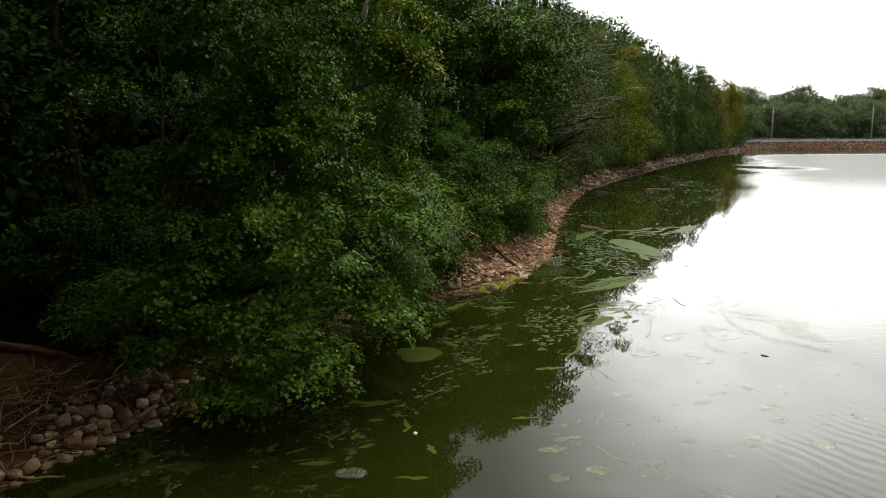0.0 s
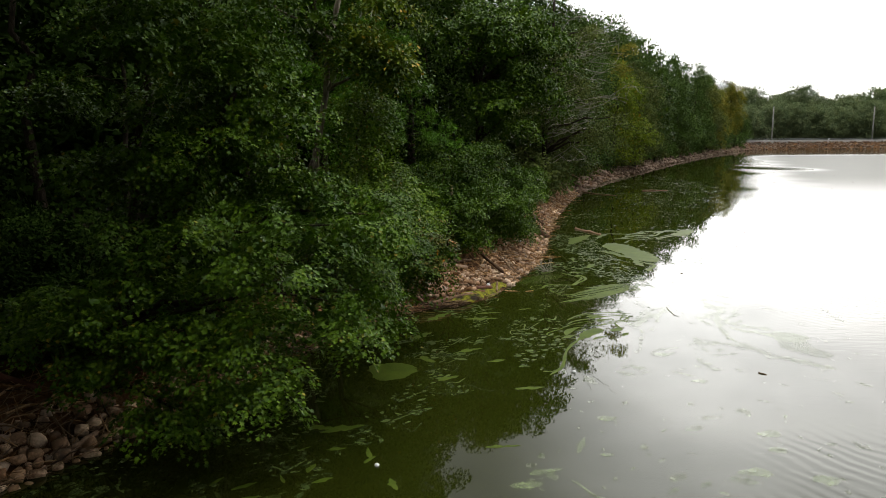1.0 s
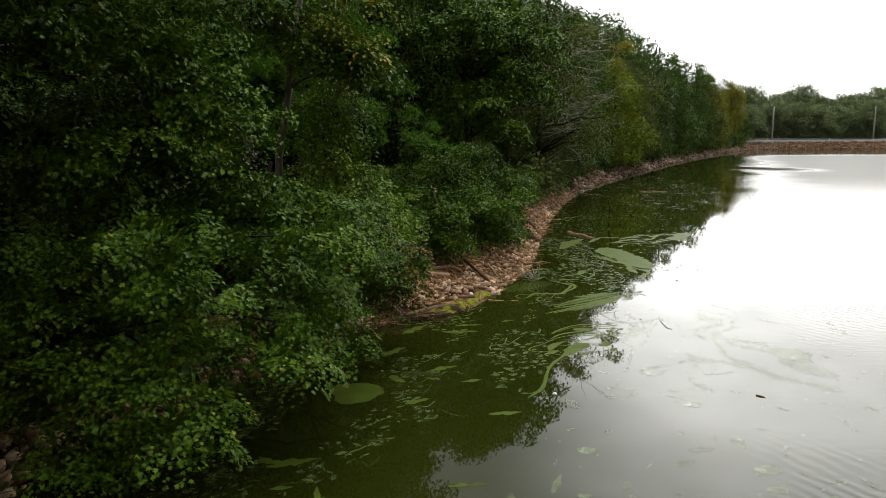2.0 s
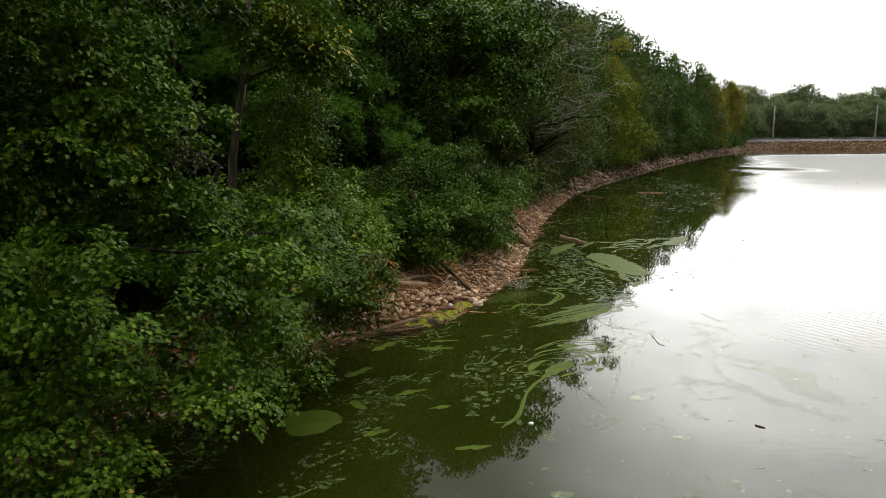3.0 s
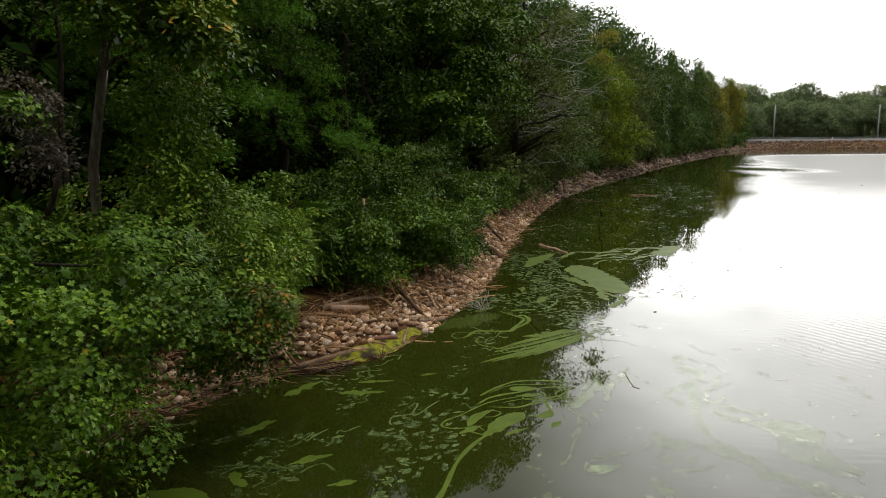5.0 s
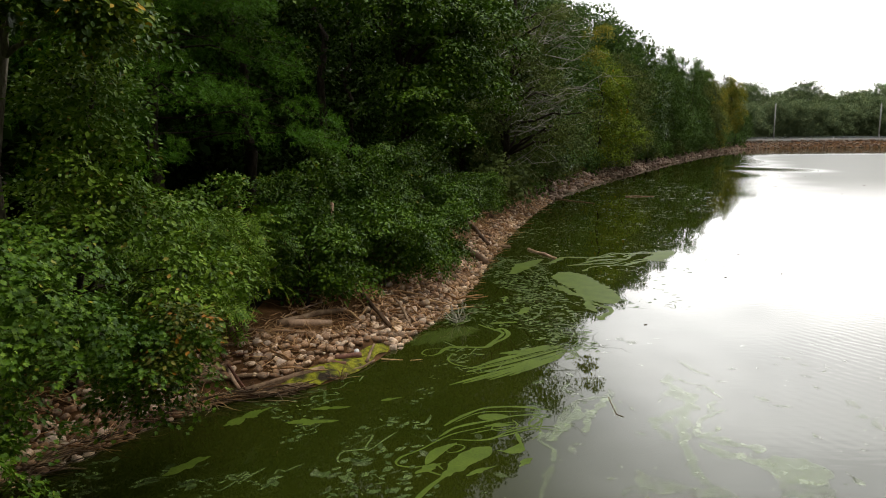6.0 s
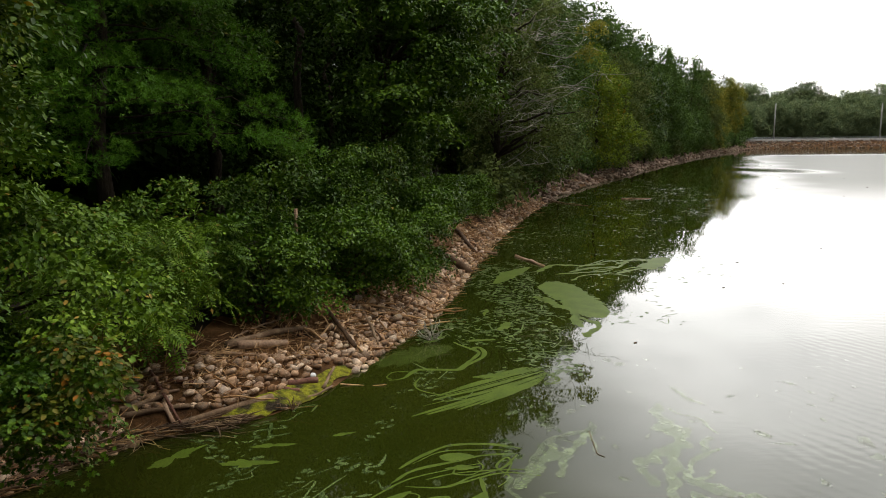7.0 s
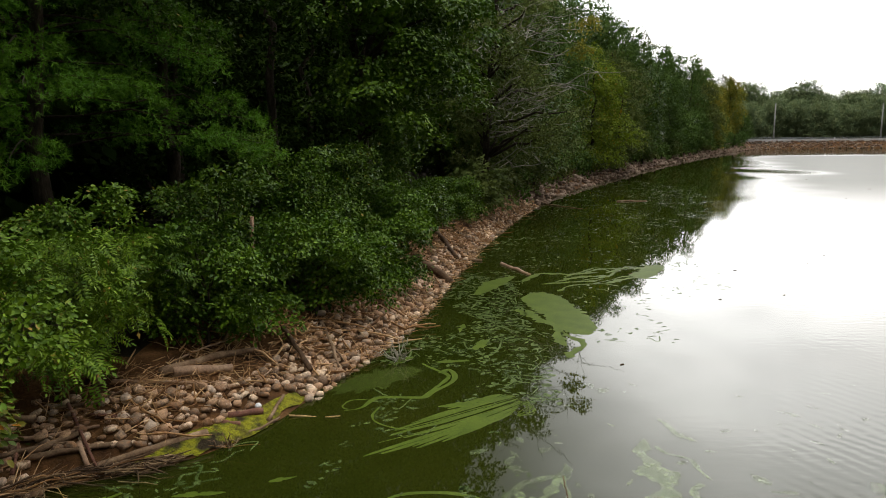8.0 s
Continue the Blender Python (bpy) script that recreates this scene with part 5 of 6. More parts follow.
tangle("pale bare branch standing out of the shallow water", 4.55, 28.75, 0, 0.75, 15, 331)
log("stick", "small dark forked twig floating on the lake", [(7.48, 22.97, 0.0), (7.45, 22.43, 0.0), (7.44, 22.06, 0.0), (7.54, 21.94, 0.0)], 0.009, 0.006, DARK_LOG, 332, category="stick")
tangle("half-sunken twigs at the mossy edge", 1.9, 24.1, 0, 0.35, 8, 333, DRIFT)

for k, (label, points, r0, r1, wood) in enumerate([
        ("long bare curved branch over the shore stones", [(-7.9, 11.75, 0.5), (-7.55, 12.75, 0.62), (-7.0, 13.5, 0.66), (-6.6, 13.55, 0.6)], 0.02, 0.011, DRIFT), ("thin straight branch across the shore stones", [(-6.75, 12.3, 0.26), (-6.45, 12.95, 0.36), (-6.2, 13.6, 0.5)], 0.014, 0.009, DRIFT),
        ("thin stick along the edge of the water", [(-7.0, 11.0, 0.08), (-6.4, 11.6, 0.09), (-5.9, 12.4, 0.08)], 0.016, 0.01, TAN_LOG)]):
    log("stick", label, points, r0, r1, wood, 440 + k, sides=7, category="stick")

# litter of sticks and reeds over the bank
rl = random.Random(12)
bits = []
runs = along_edge(8, 60)
for p, st, nrm, seg in runs:
    k = 190 if p[1] < 16 else 170 if p[1] < 44 else 70
    for _ in range(int(k * seg)):
        d = rl.betavariate(2.2, 1.6) * 2.6 - 0.1 if rl.random() < 0.8 else rl.uniform(-0.2, 0.4)
        c = p + st * rl.random() + nrm * d
        if 22.8 < c[1] < 26.8 and d < 0.62 and rl.random() < 0.93 or rl.random() < 0.4 and math.sin(3.1 * c[0] + 1.7 * c[1]) + math.sin(2.3 * c[1]) > 0.4:
            continue
        if 16 < c[1] < 44 and 0.1 < d < 1.0 and rl.random() < 0.6:
            continue
        size = rl.choice((0.12, 0.2, 0.25, 0.35, 0.5, 0.8)) * rl.uniform(0.8, 1.3)
        a = math.atan2(st[1], st[0]) + rl.gauss(0, 0.8)
        e = c + np.array((math.cos(a), math.sin(a))) * size
        bits.append((c, e, size))
zs = height([b[0] for b in bits])
ze = height([b[1] for b in bits])
pieces, shaded = [], []
for (c, e, size), z0, z1 in zip(bits, zs, ze):
    h = rl.uniform(0.03, 0.14)
    r = rl.choice((0.003, 0.004, 0.005, 0.007, 0.012)) * (0.7 + size) * (1.0 if c[1] < 26 else 1.5)
    pts = bent((c[0], c[1], max(0, z0) + h), (e[0], e[1], max(0, z1) + h + rl.uniform(-0.02, 0.08)), 3, 0.06, rl)
    # litter below y 16 mostly takes a darker colour holding the canopy's shade
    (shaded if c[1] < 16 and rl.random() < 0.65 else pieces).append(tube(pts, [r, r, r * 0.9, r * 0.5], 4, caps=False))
tagged(new("wet_litter", joined("wet_litter", shaded, WET_SHADED_REED)), "brown twigs and reeds with canopy shade in their colour", "driftwood", kind="stuff")
tagged(new("driftwood_litter", joined("driftwood_litter", pieces, DRIFTS)), "litter of broken sticks and dry reeds on the bank", "driftwood", kind="stuff")

# wet reeds and twigs heaped against the water's edge
rh = random.Random(15)
pieces = []
for p, st, nrm, seg in along_edge(17.8, 23.3):
    for _ in range(int(120 * seg)):
        d = rh.gauss(0.08, 0.16)
        c = p + st * rh.random() + nrm * d
        size = rh.choice((0.2, 0.3, 0.45, 0.7))
        a = math.atan2(st[1], st[0]) + rh.gauss(0, 0.6)
        h = 0.02 + rh.random() * 0.2 * max(0.0, 1 - abs(d) * 2.2)
        r = rh.choice((0.004, 0.006, 0.009, 0.016))
        e = (c[0] + math.cos(a) * size, c[1] + math.sin(a) * size, h + rh.uniform(-0.03, 0.06))
        pieces.append(tube(bent((c[0], c[1], h), e, 3, 0.05, rh), [r, r, r * 0.9, r * 0.5], 4, caps=False))
tagged(new("reed_heap", joined("reed_heap", pieces, WET_SHADED_REED)), "heap of wet brown reeds and twigs at the water's edge", "driftwood", kind="stuff")

# moss between the edge log and the stones
def blanket(name, outline, z, material, seed, bumpy=0.03, rings=5):
    """A low uneven mat over a rounded outline."""
    ring = rounded(outline, 0.12)
    mid = ring.mean(0)
    verts, faces = [], []
    n = len(ring)
    rng = random.Random(seed)
    for k in range(rings):
        t = 1 - k / rings
        for p in ring:
            q = mid + (p - mid) * t * (1 + (rng.uniform(-0.05, 0.05) if k == 0 else 0))
            h = 0 if k == 0 else bumpy * (1 - t) ** 0.5 * (0.7 + 0.6 * rng.random())
            verts.append((q[0], q[1], z(q) + h))
    verts.append((mid[0], mid[1], z(mid) + bumpy))
    for k in range(rings - 1):
        for i in range(n):
            j = (i + 1) % n
            faces.append((k * n + i, k * n + j, (k + 1) * n + j, (k + 1) * n + i))
    for i in range(n):
        faces.append(((rings - 1) * n + i, (rings - 1) * n + (i + 1) % n, len(verts) - 1))
    return mesh_of(name, verts, faces, material)


moss_line = [(0.6, 23.35), (1.1, 23.52), (1.6, 23.85), (1.95, 24.3), (2.2, 24.55), (2.42, 25.0), (2.5, 25.5), (2.75, 26.0), (2.9, 26.7), (2.68, 26.55), (2.45, 26.0), (2.2, 25.55), (2.0, 25.2), (1.6, 24.85), (1.45, 24.45), (1.1, 24.05), (0.9, 23.72)]
tagged(new("moss", blanket("moss", moss_line, lambda q: max(0.004, ground_z(q[0], q[1])) + 0.012, MOSS, 341, 0.045)), "wet yellow-green moss on the water's edge", "moss", kind="stuff")


def ball(name, label, place, r, material, category, squash=1.0):
    bm = bmesh.new()
    bmesh.ops.create_icosphere(bm, subdivisions=2, radius=r)
    for v in bm.verts:
        v.co *= 1 + 0.08 * noise.noise(v.co * 9)
        v.co.z *= squash
    me = bpy.data.meshes.new(name)
    bm.to_mesh(me)
    bm.free()
    me.polygons.foreach_set("use_smooth", [True] * len(me.polygons))
    me.materials.append(material)
    ob = new(name, me)
    ob.location = place
    return tagged(ob, label, category)


ball("foam_ball", "small white foam ball washed up on the moss", (2.1, 25.36, 0.24), 0.065, WHITE, "ball")
ball("foam_scrap", "scrap of white foam on the shore stones", (4.0, 33.1, 0.55), 0.07, WHITE, "litter", 0.5)
ball("foam_scrap", "scrap of white foam floating on the algae", (-0.55, 12.45, 0.01), 0.045, WHITE, "litter", 0.7)
ball("foam_scrap", "scrap of white foam floating by the weed", (3.55, 17.05, 0.01), 0.05, WHITE, "litter", 0.6)


def sheet(place, size, seed):
    """A crumpled sheet of clear plastic that floats flat."""
    rng = random.Random(seed)
    verts, faces, n = [], [], 9
    for j in range(n):
        for i in range(n):
            u, v = i / (n - 1) * 2 - 1, j / (n - 1) * 2 - 1
            u, v = u * math.sqrt(1 - v * v / 2), v * math.sqrt(1 - u * u / 2)
            verts.append((u * size, v * size * 0.75, 0.012 + 0.02 * rng.random()))
    for j in range(n - 1):
        for i in range(n - 1):
            faces.append((j * n + i, j * n + i + 1, (j + 1) * n + i + 1, (j + 1) * n + i))
    ob = new("plastic_sheet", mesh_of("plastic_sheet", verts, faces, PLASTIC))
    ob.location = place
    return tagged(ob, "crumpled clear plastic sheet floating among the algae", "litter")


sheet((-1.52, 10.9, 0.0), 0.26, 361)


# ---- algae on the water ----
def flowing(points, n=14):
    """A smooth open curve through the points."""
    pts = [np.array(p, float) for p in points]
    pts = [2 * pts[0] - pts[1]] + pts + [2 * pts[-1] - pts[-2]]
    out = []
    for i in range(1, len(pts) - 2):
        a, b, c, d = pts[i - 1:i + 3]
        for t in np.linspace(0, 1, n, endpoint=False):
            out.append(0.5 * (2 * b + (c - a) * t + (2 * a - 5 * b + 4 * c - d) * t * t + (3 * b - a - 3 * c + d) * t**3))
    out.append(pts[-2])
    return np.array(out)


def ribbon(points, width, rng, z=0.002, wobble=0.02, ends=(0.1, 0.1), n=14, ragged=0.0):
    """A floating strip along a curve, narrowing to both ends."""
    c = flowing(points, n)
    d = np.gradient(c, axis=0)
    d = d / np.maximum(1e-9, np.linalg.norm(d, axis=1, keepdims=True))
    nrm = np.stack([-d[:, 1], d[:, 0]], 1)
    t = np.linspace(0, 1, len(c))
    w = width * np.clip(np.minimum((t + ends[0] * 0.3) / max(ends[0], 0.02), (1 - t + ends[1] * 0.3) / max(ends[1], 0.02)), 0, 1)
    ph = rng.uniform(0, 6.3)
    w = w * (1 + 0.3 * np.sin(t * 17 + ph) * np.sin(t * 7 + 2 * ph))
    c = c + nrm * (wobble * np.sin(t * 11 + ph))[:, None]
    wa, wb = (w * (1 + ragged * np.array([1.6 * noise.noise(Vector((p[0] * 3.1, p[1] * 3.1, h))) + noise.noise(Vector((p[0] * 9, p[1] * 9, h + 3))) for p in c])) for h in (ph, ph + 9))
    a, b = c + nrm * np.maximum(wa, w * 0.12)[:, None] / 2, c - nrm * np.maximum(wb, w * 0.12)[:, None] / 2
    verts = [Vector((p[0], p[1], z)) for p in np.concatenate([a, b])]
    k = len(c)
    return verts, [(i, i + 1, k + i + 1, k + i) for i in range(k - 1)]


def patch(outline, rng, z=0.0016, ragged=0.12, step=0.06):
    ring = rounded(outline, step)
    mid = ring.mean(0)
    size = np.abs(ring - mid).mean()
    verts = []
    for i, p in enumerate(ring):
        q = p + (p - mid) / max(0.01, np.linalg.norm(p - mid)) * size * ragged * 2 * (noise.noise(Vector((p[0] * 4, p[1] * 4, 3))) + 0.6 * noise.noise(Vector((p[0] * 13, p[1] * 13, 5))))
        verts.append(Vector((q[0], q[1], z)))
    verts.append(Vector((mid[0], mid[1], z)))
    n = len(ring)
    return verts, [(i, (i + 1) % n, n) for i in range(n)]


layers = itertools.count()


def algae(label, pieces, material=None):
    """A mat of algae; one with several strands has each as a part. Every mat lies a little above the last."""
    z = 0.00005 * (next(layers) % 40)
    verts = [v for vs, _ in pieces for v in vs]
    o = sum(verts, Vector()) / len(verts)
    o.z = z
    if len(pieces) == 1:
        ob = new("algae_mat", mesh_of("algae_mat", [v - o for v in verts], pieces[0][1], material or ALGA, False))
        ob.location = o
        ob.location.z = 2 * z
        return tagged(ob, label, "algae", "algae mats on the lake")
    ob = thing("algae_mat", label, "algae", o, "algae mats on the lake")
    for vs, fs in pieces:
        part("strand", mesh_of("strand", [v - o for v in vs], fs, material or ALGA, False), ob).location.z = z
    return ob


ra = random.Random(21)
algae("broad smooth green algae mat on the water", [patch([(8.1, 34.9), (8.6, 35.7), (9.15, 35.5), (9.65, 33.7), (9.8, 31.6), (9.5, 30.9), (8.95, 30.95), (8.5, 32.7)], ra)])
algae("leaf-shaped green algae mat near a floating log", [patch([(6.65, 35.4), (6.95, 37.2), (7.3, 37.7), (8.2, 38.5), (7.5, 36.6)], ra)])
algae("green algae mat in the shallows by the bank", [patch([(3.3, 26.7), (3.6, 27.6), (4.0, 28.0), (4.5, 28.26), (5.1, 28.05), (4.6, 27.3), (3.9, 26.7)], ra, ragged=0.32, step=0.04)], SUNK_ALGA)
algae("pointed green algae mat under the maple boughs", [patch([(-1.19, 17.45), (-1.01, 17.68), (-0.46, 17.76), (-0.05, 17.44), (-0.19, 16.93), (-0.55, 16.61), (-0.87, 16.56)], ra)])


def along_line(points, t):
    """The place at the share t of an even run through the points."""
    k = t * (len(points) - 1)
    i = min(int(k), len(points) - 2)
    return np.array(points[i]) * (1 - k + i) + np.array(points[i + 1]) * (k - i)


def comb(label, roots, tips, n, width, seed):
    """Long flat strands that leave one root side by side and part towards their tips."""
    rng = random.Random(seed)
    out = []
    for i in range(n):
        t = min(1.0, max(0.0, (i + rng.uniform(-0.4, 0.4)) / (n - 1)))
        a, b = along_line(roots, t), along_line(tips, t)
        b = a + (b - a) * rng.choice((1.0, 0.97, 0.92, 0.8))
        side = np.array((-(b - a)[1], (b - a)[0])) * rng.uniform(-0.012, 0.03)
        out.append(ribbon([a, a * 0.72 + b * 0.28 + side, a * 0.4 + b * 0.6 + side * 1.3, b], width * rng.choice((0.5, 0.7, 1.0, 1.2, 1.5)), rng, 0.001 + 0.00017 * (i % 6), 0.006, (0.4, 0.16), 8))
    return algae(label, out)


comb("combed plume of long green algae strands", [(6.72, 26.52), (7.05, 26.45), (7.14, 26.1), (7.05, 25.75), (6.88, 25.42)],
     [(6.0, 26.1), (5.13, 25.2), (4.64, 24.7), (4.42, 24.32), (4.25, 23.62), (4.75, 23.9), (5.23, 23.97), (6.1, 24.65)], 27, 0.066, 351)
fine = random.Random(354)
algae("thin pale threads at the root of the combed plume", [ribbon([(7.0 + fine.uniform(-0.15, 0.1), 25.9 + fine.uniform(-0.3, 0.4)), (7.25 + fine.uniform(-0.1, 0.1), 26.0 + fine.uniform(-0.2, 0.2)), (7.3 + fine.uniform(-0.1, 0.1), 25.7 + fine.uniform(-0.2, 0.2)), (7.0, 25.45 + fine.uniform(-0.2, 0.2))], 0.014, fine, 0.001 + 0.00015 * k) for k in range(9)])
algae("loose plume of curling green algae strands", [ribbon(p, w, ra, 0.0003 + 0.00016 * k, 0.015, (0.15, 0.2)) for k, (w, p) in enumerate([
    (0.077, [(4.17, 21.57), (4.57, 22.11), (4.98, 22.42), (5.71, 22.46), (6.21, 22.3)]), (0.070, [(4.05, 21.1), (4.37, 21.48), (4.96, 21.79), (5.47, 22.02), (6.08, 22.08)]),
    (0.042, [(4.2, 20.1), (3.7, 19.95), (3.41, 20.05), (3.45, 20.3), (3.75, 20.61), (4.28, 21.2), (4.95, 21.52), (5.5, 21.75)]), (0.049, [(4.28, 20.99), (4.93, 20.99), (5.33, 21.29), (5.83, 21.62), (6.13, 22.08)]),
    (0.063, [(5.42, 21.29), (5.49, 20.98), (5.5, 20.58), (5.3, 20.45), (5.05, 20.55)]), (0.035, [(5.8, 21.29), (5.99, 21.73), (5.92, 21.96), (5.74, 21.62), (5.89, 21.28), (5.7, 20.95)]),
    (0.035, [(4.35, 21.75), (4.9, 22.2), (5.6, 22.25), (6.0, 22.2)]), (0.035, [(5.1, 21.6), (5.05, 21.4), (5.3, 21.35), (5.5, 21.6), (5.45, 21.85)]), (0.042, [(4.15, 19.85), (4.0, 20.05), (3.85, 19.95), (3.95, 19.8), (4.2, 19.6)]),
    (0.035, [(4.25, 20.5), (4.15, 20.65), (4.3, 20.8), (4.5, 20.7), (4.4, 20.5), (4.2, 20.45)]), (0.035, [(4.6, 21.2), (5.2, 21.45), (5.7, 21.5), (6.2, 21.55)]), (0.042, [(5.0, 21.0), (5.6, 21.35), (6.1, 21.4), (6.4, 21.3)])])])
for shape in ([(4.79, 22.03), (4.97, 22.17), (5.18, 22.19), (5.4, 22.0), (5.06, 21.79), (4.86, 21.82)], [(3.86, 19.9), (3.86, 20.33), (4.02, 20.74), (4.4, 21.0), (4.16, 20.5), (4.0, 20.1)],
              [(4.19, 19.7), (4.34, 20.32), (4.65, 20.79), (4.98, 20.86), (4.95, 20.4), (4.6, 19.96), (4.42, 19.6)], [(5.15, 20.45), (5.36, 20.75), (5.53, 20.9), (5.52, 20.58), (5.36, 20.42)]):
    mid = np.mean(shape, 0)
    algae("blade of green algae in the loose plume", [patch([mid + (np.array(p) - mid) * (0.95, 0.72) for p in shape], ra, 0.0013, 0.08, 0.04)])
algae("trailing green algae strand with a curled end", [ribbon([(3.67, 25.69), (3.98, 25.85), (4.3, 26.36), (5.15, 26.34), (5.37, 26.66), (5.74, 27.2), (5.84, 27.68), (5.72, 28.05), (5.48, 27.85)], 0.13, ra, 0.0021, ends=(0.4, 0.1)),
                                                        ribbon([(3.75, 25.75), (3.6, 25.95), (3.75, 26.2), (4.1, 26.3)], 0.04, ra, 0.0023), ribbon([(5.2, 26.5), (5.55, 27.1), (5.7, 27.6), (5.4, 28.1), (5.1, 28.5)], 0.09, ra, 0.0025, ragged=0.5)])
algae("curled green algae strand beside the plume", [ribbon([(5.0, 24.85), (4.73, 24.82), (4.38, 25.11), (4.25, 25.52), (4.35, 25.88)], 0.045, ra, 0.0021)])
algae("long green algae strand trailing off the loose plume", [ribbon([(2.99, 16.85), (3.29, 17.33), (3.47, 17.89), (3.67, 18.63), (3.94, 19.32), (4.35, 19.92)], 0.075, ra, 0.0018), ribbon([(2.85, 17.1), (3.1, 17.15), (3.4, 17.6), (3.5, 18.3)], 0.05, ra, 0.0020)])
algae("pale ragged veil of algae on open water", [ribbon([(7.23, 19.79), (7.39, 19.25), (7.89, 19.18), (8.31, 18.93), (8.56, 18.33), (8.86, 17.94), (9.24, 17.58), (9.63, 17.13)], 0.36, ra, ragged=0.6), ribbon([(8.14, 20.05), (8.16, 19.49), (8.33, 18.98)], 0.13, ra, 0.0019, ragged=0.8)], THIN_ALGA)
algae("pale smooth patch of algae film on open water", [patch([(9.61, 20.1), (10.22, 19.88), (10.05, 19.29), (9.97, 18.78), (10.12, 18.15), (9.76, 18.02), (9.36, 18.37), (9.19, 18.79), (9.29, 19.47)], ra, ragged=0.14, step=0.04)], THIN_ALGA)
algae("thin ragged loops of pale algae", [ribbon(p, 0.09, ra, 0.0003 + 0.00014 * k, ragged=1.0) for k, p in enumerate([
    [(5.68, 18.32), (5.89, 18.64), (6.22, 18.76), (6.56, 18.87)], [(5.72, 18.31), (5.99, 18.19), (6.36, 18.52)], [(6.73, 18.07), (6.7, 17.72), (6.82, 17.47), (6.92, 17.23), (6.78, 17.19), (6.67, 17.56)],
    [(4.98, 17.63), (5.05, 17.21), (5.23, 17.03), (5.01, 16.87)], [(7.09, 18.3), (7.47, 18.28), (7.85, 18.4)], [(5.35, 18.42), (5.64, 19.15), (5.93, 20.07)], [(6.8, 19.0), (7.13, 19.25), (7.13, 18.75), (6.9, 18.83)]])], THIN_ALGA)
algae("pale straight algae ribbon on open water", [ribbon([(5.85, 20.84), (6.35, 21.87), (6.86, 22.74), (7.49, 23.0)], 0.12, ra, ragged=0.7)], THIN_ALGA)
algae("green-white branching algae ribbons on open water", [ribbon(p, w, ra, 0.0003 + 0.00015 * k, ragged=0.7) for k, (w, p) in enumerate([
    (0.3, [(8.0, 21.65), (8.33, 21.97), (8.8, 22.25), (9.0, 22.6)]), (0.16, [(8.77, 22.94), (9.1, 23.1), (9.0, 22.6), (8.75, 22.1), (8.47, 21.25), (8.24, 20.45), (8.15, 19.92), (8.2, 19.5)]), (0.16, [(8.02, 21.58), (8.07, 21.25), (8.15, 20.94)]),
    (0.12, [(9.6, 22.25), (9.06, 21.91), (8.8, 21.5), (8.69, 21.14), (9.0, 21.2), (9.15, 21.5)]), (0.22, [(8.74, 21.14), (8.95, 20.83), (9.32, 20.63), (9.6, 20.5)]), (0.3, [(8.6, 20.8), (8.86, 20.35), (9.21, 20.04), (9.6, 19.8)]),
    (0.22, [(9.1, 24.3), (8.97, 23.7), (9.02, 23.3), (9.21, 23.0), (9.02, 22.56), (8.84, 22.22)]), (0.2, [(8.65, 23.0), (8.91, 23.2), (9.1, 23.04), (8.8, 22.83)]), (0.07, [(9.21, 24.02), (9.34, 23.74), (9.63, 23.49), (9.76, 22.81)]), (0.13, [(9.53, 22.73), (9.39, 22.47), (9.27, 22.1)])])], FILM)
algae("broad pale green algae pad on open water", [patch([(9.28, 20.04), (9.67, 20.25), (10.05, 20.12), (10.3, 19.7), (9.9, 19.3), (9.5, 19.4), (9.29, 19.7)], ra, 0.0016, ragged=0.16, step=0.04)], FILM)
algae("green algae ribbons trailing off the loose plume", [ribbon([(7.45, 22.97), (7.06, 22.3), (6.83, 21.8), (6.72, 21.25)], 0.17, ra, 0.0015, ragged=0.6), ribbon([(7.48, 23.0), (7.47, 22.5), (7.44, 22.1)], 0.07, ra, 0.0016), ribbon([(6.78, 22.5), (6.65, 22.0), (6.3, 21.45), (5.95, 20.9)], 0.22, ra, 0.0018, ragged=0.6), ribbon([(5.9, 21.3), (5.85, 20.9), (6.0, 20.5), (5.95, 20.1)], 0.08, ra, 0.0019, ragged=0.8)], FILM)
algae("pale scraps of algae film on open water", [patch([(x - r, y), (x - 0.2 * r, y + 0.7 * r), (x + r, y + 0.3 * r), (x + 0.3 * r, y - 0.6 * r)], ra, 0.0003 + 0.00014 * k, 0.45, 0.04) for k, (x, y, r) in enumerate([
    (5.66, 12.1, 0.26), (6.6, 11.85, 0.24), (1.85, 11.75, 0.22), (2.55, 10.95, 0.22), (1.8, 10.7, 0.2), (3.7, 14.35, 0.18), (3.35, 12.8, 0.12), (6.5, 13.6, 0.22), (6.35, 12.95, 0.16), (5.95, 18.3, 0.2), (5.15, 17.3, 0.16), (6.2, 16.4, 0.2), (6.8, 17.6, 0.14)])], FILM)
algae("long pale forked algae ribbon on open water", [ribbon([(2.6, 11.9), (2.79, 11.57), (3.07, 11.18), (3.2, 10.7)], 0.05, ra, 0.0012, ragged=0.6), ribbon([(3.3, 11.3), (3.45, 10.9), (3.5, 10.6)], 0.06, ra, 0.0013, ragged=0.6)], FILM)
algae("short green-white algae ribbon on open water", [ribbon([(9.64, 25.19), (9.73, 24.53), (9.99, 24.2)], 0.13, ra, ragged=0.6)], FILM)
streaks = random.Random(356)
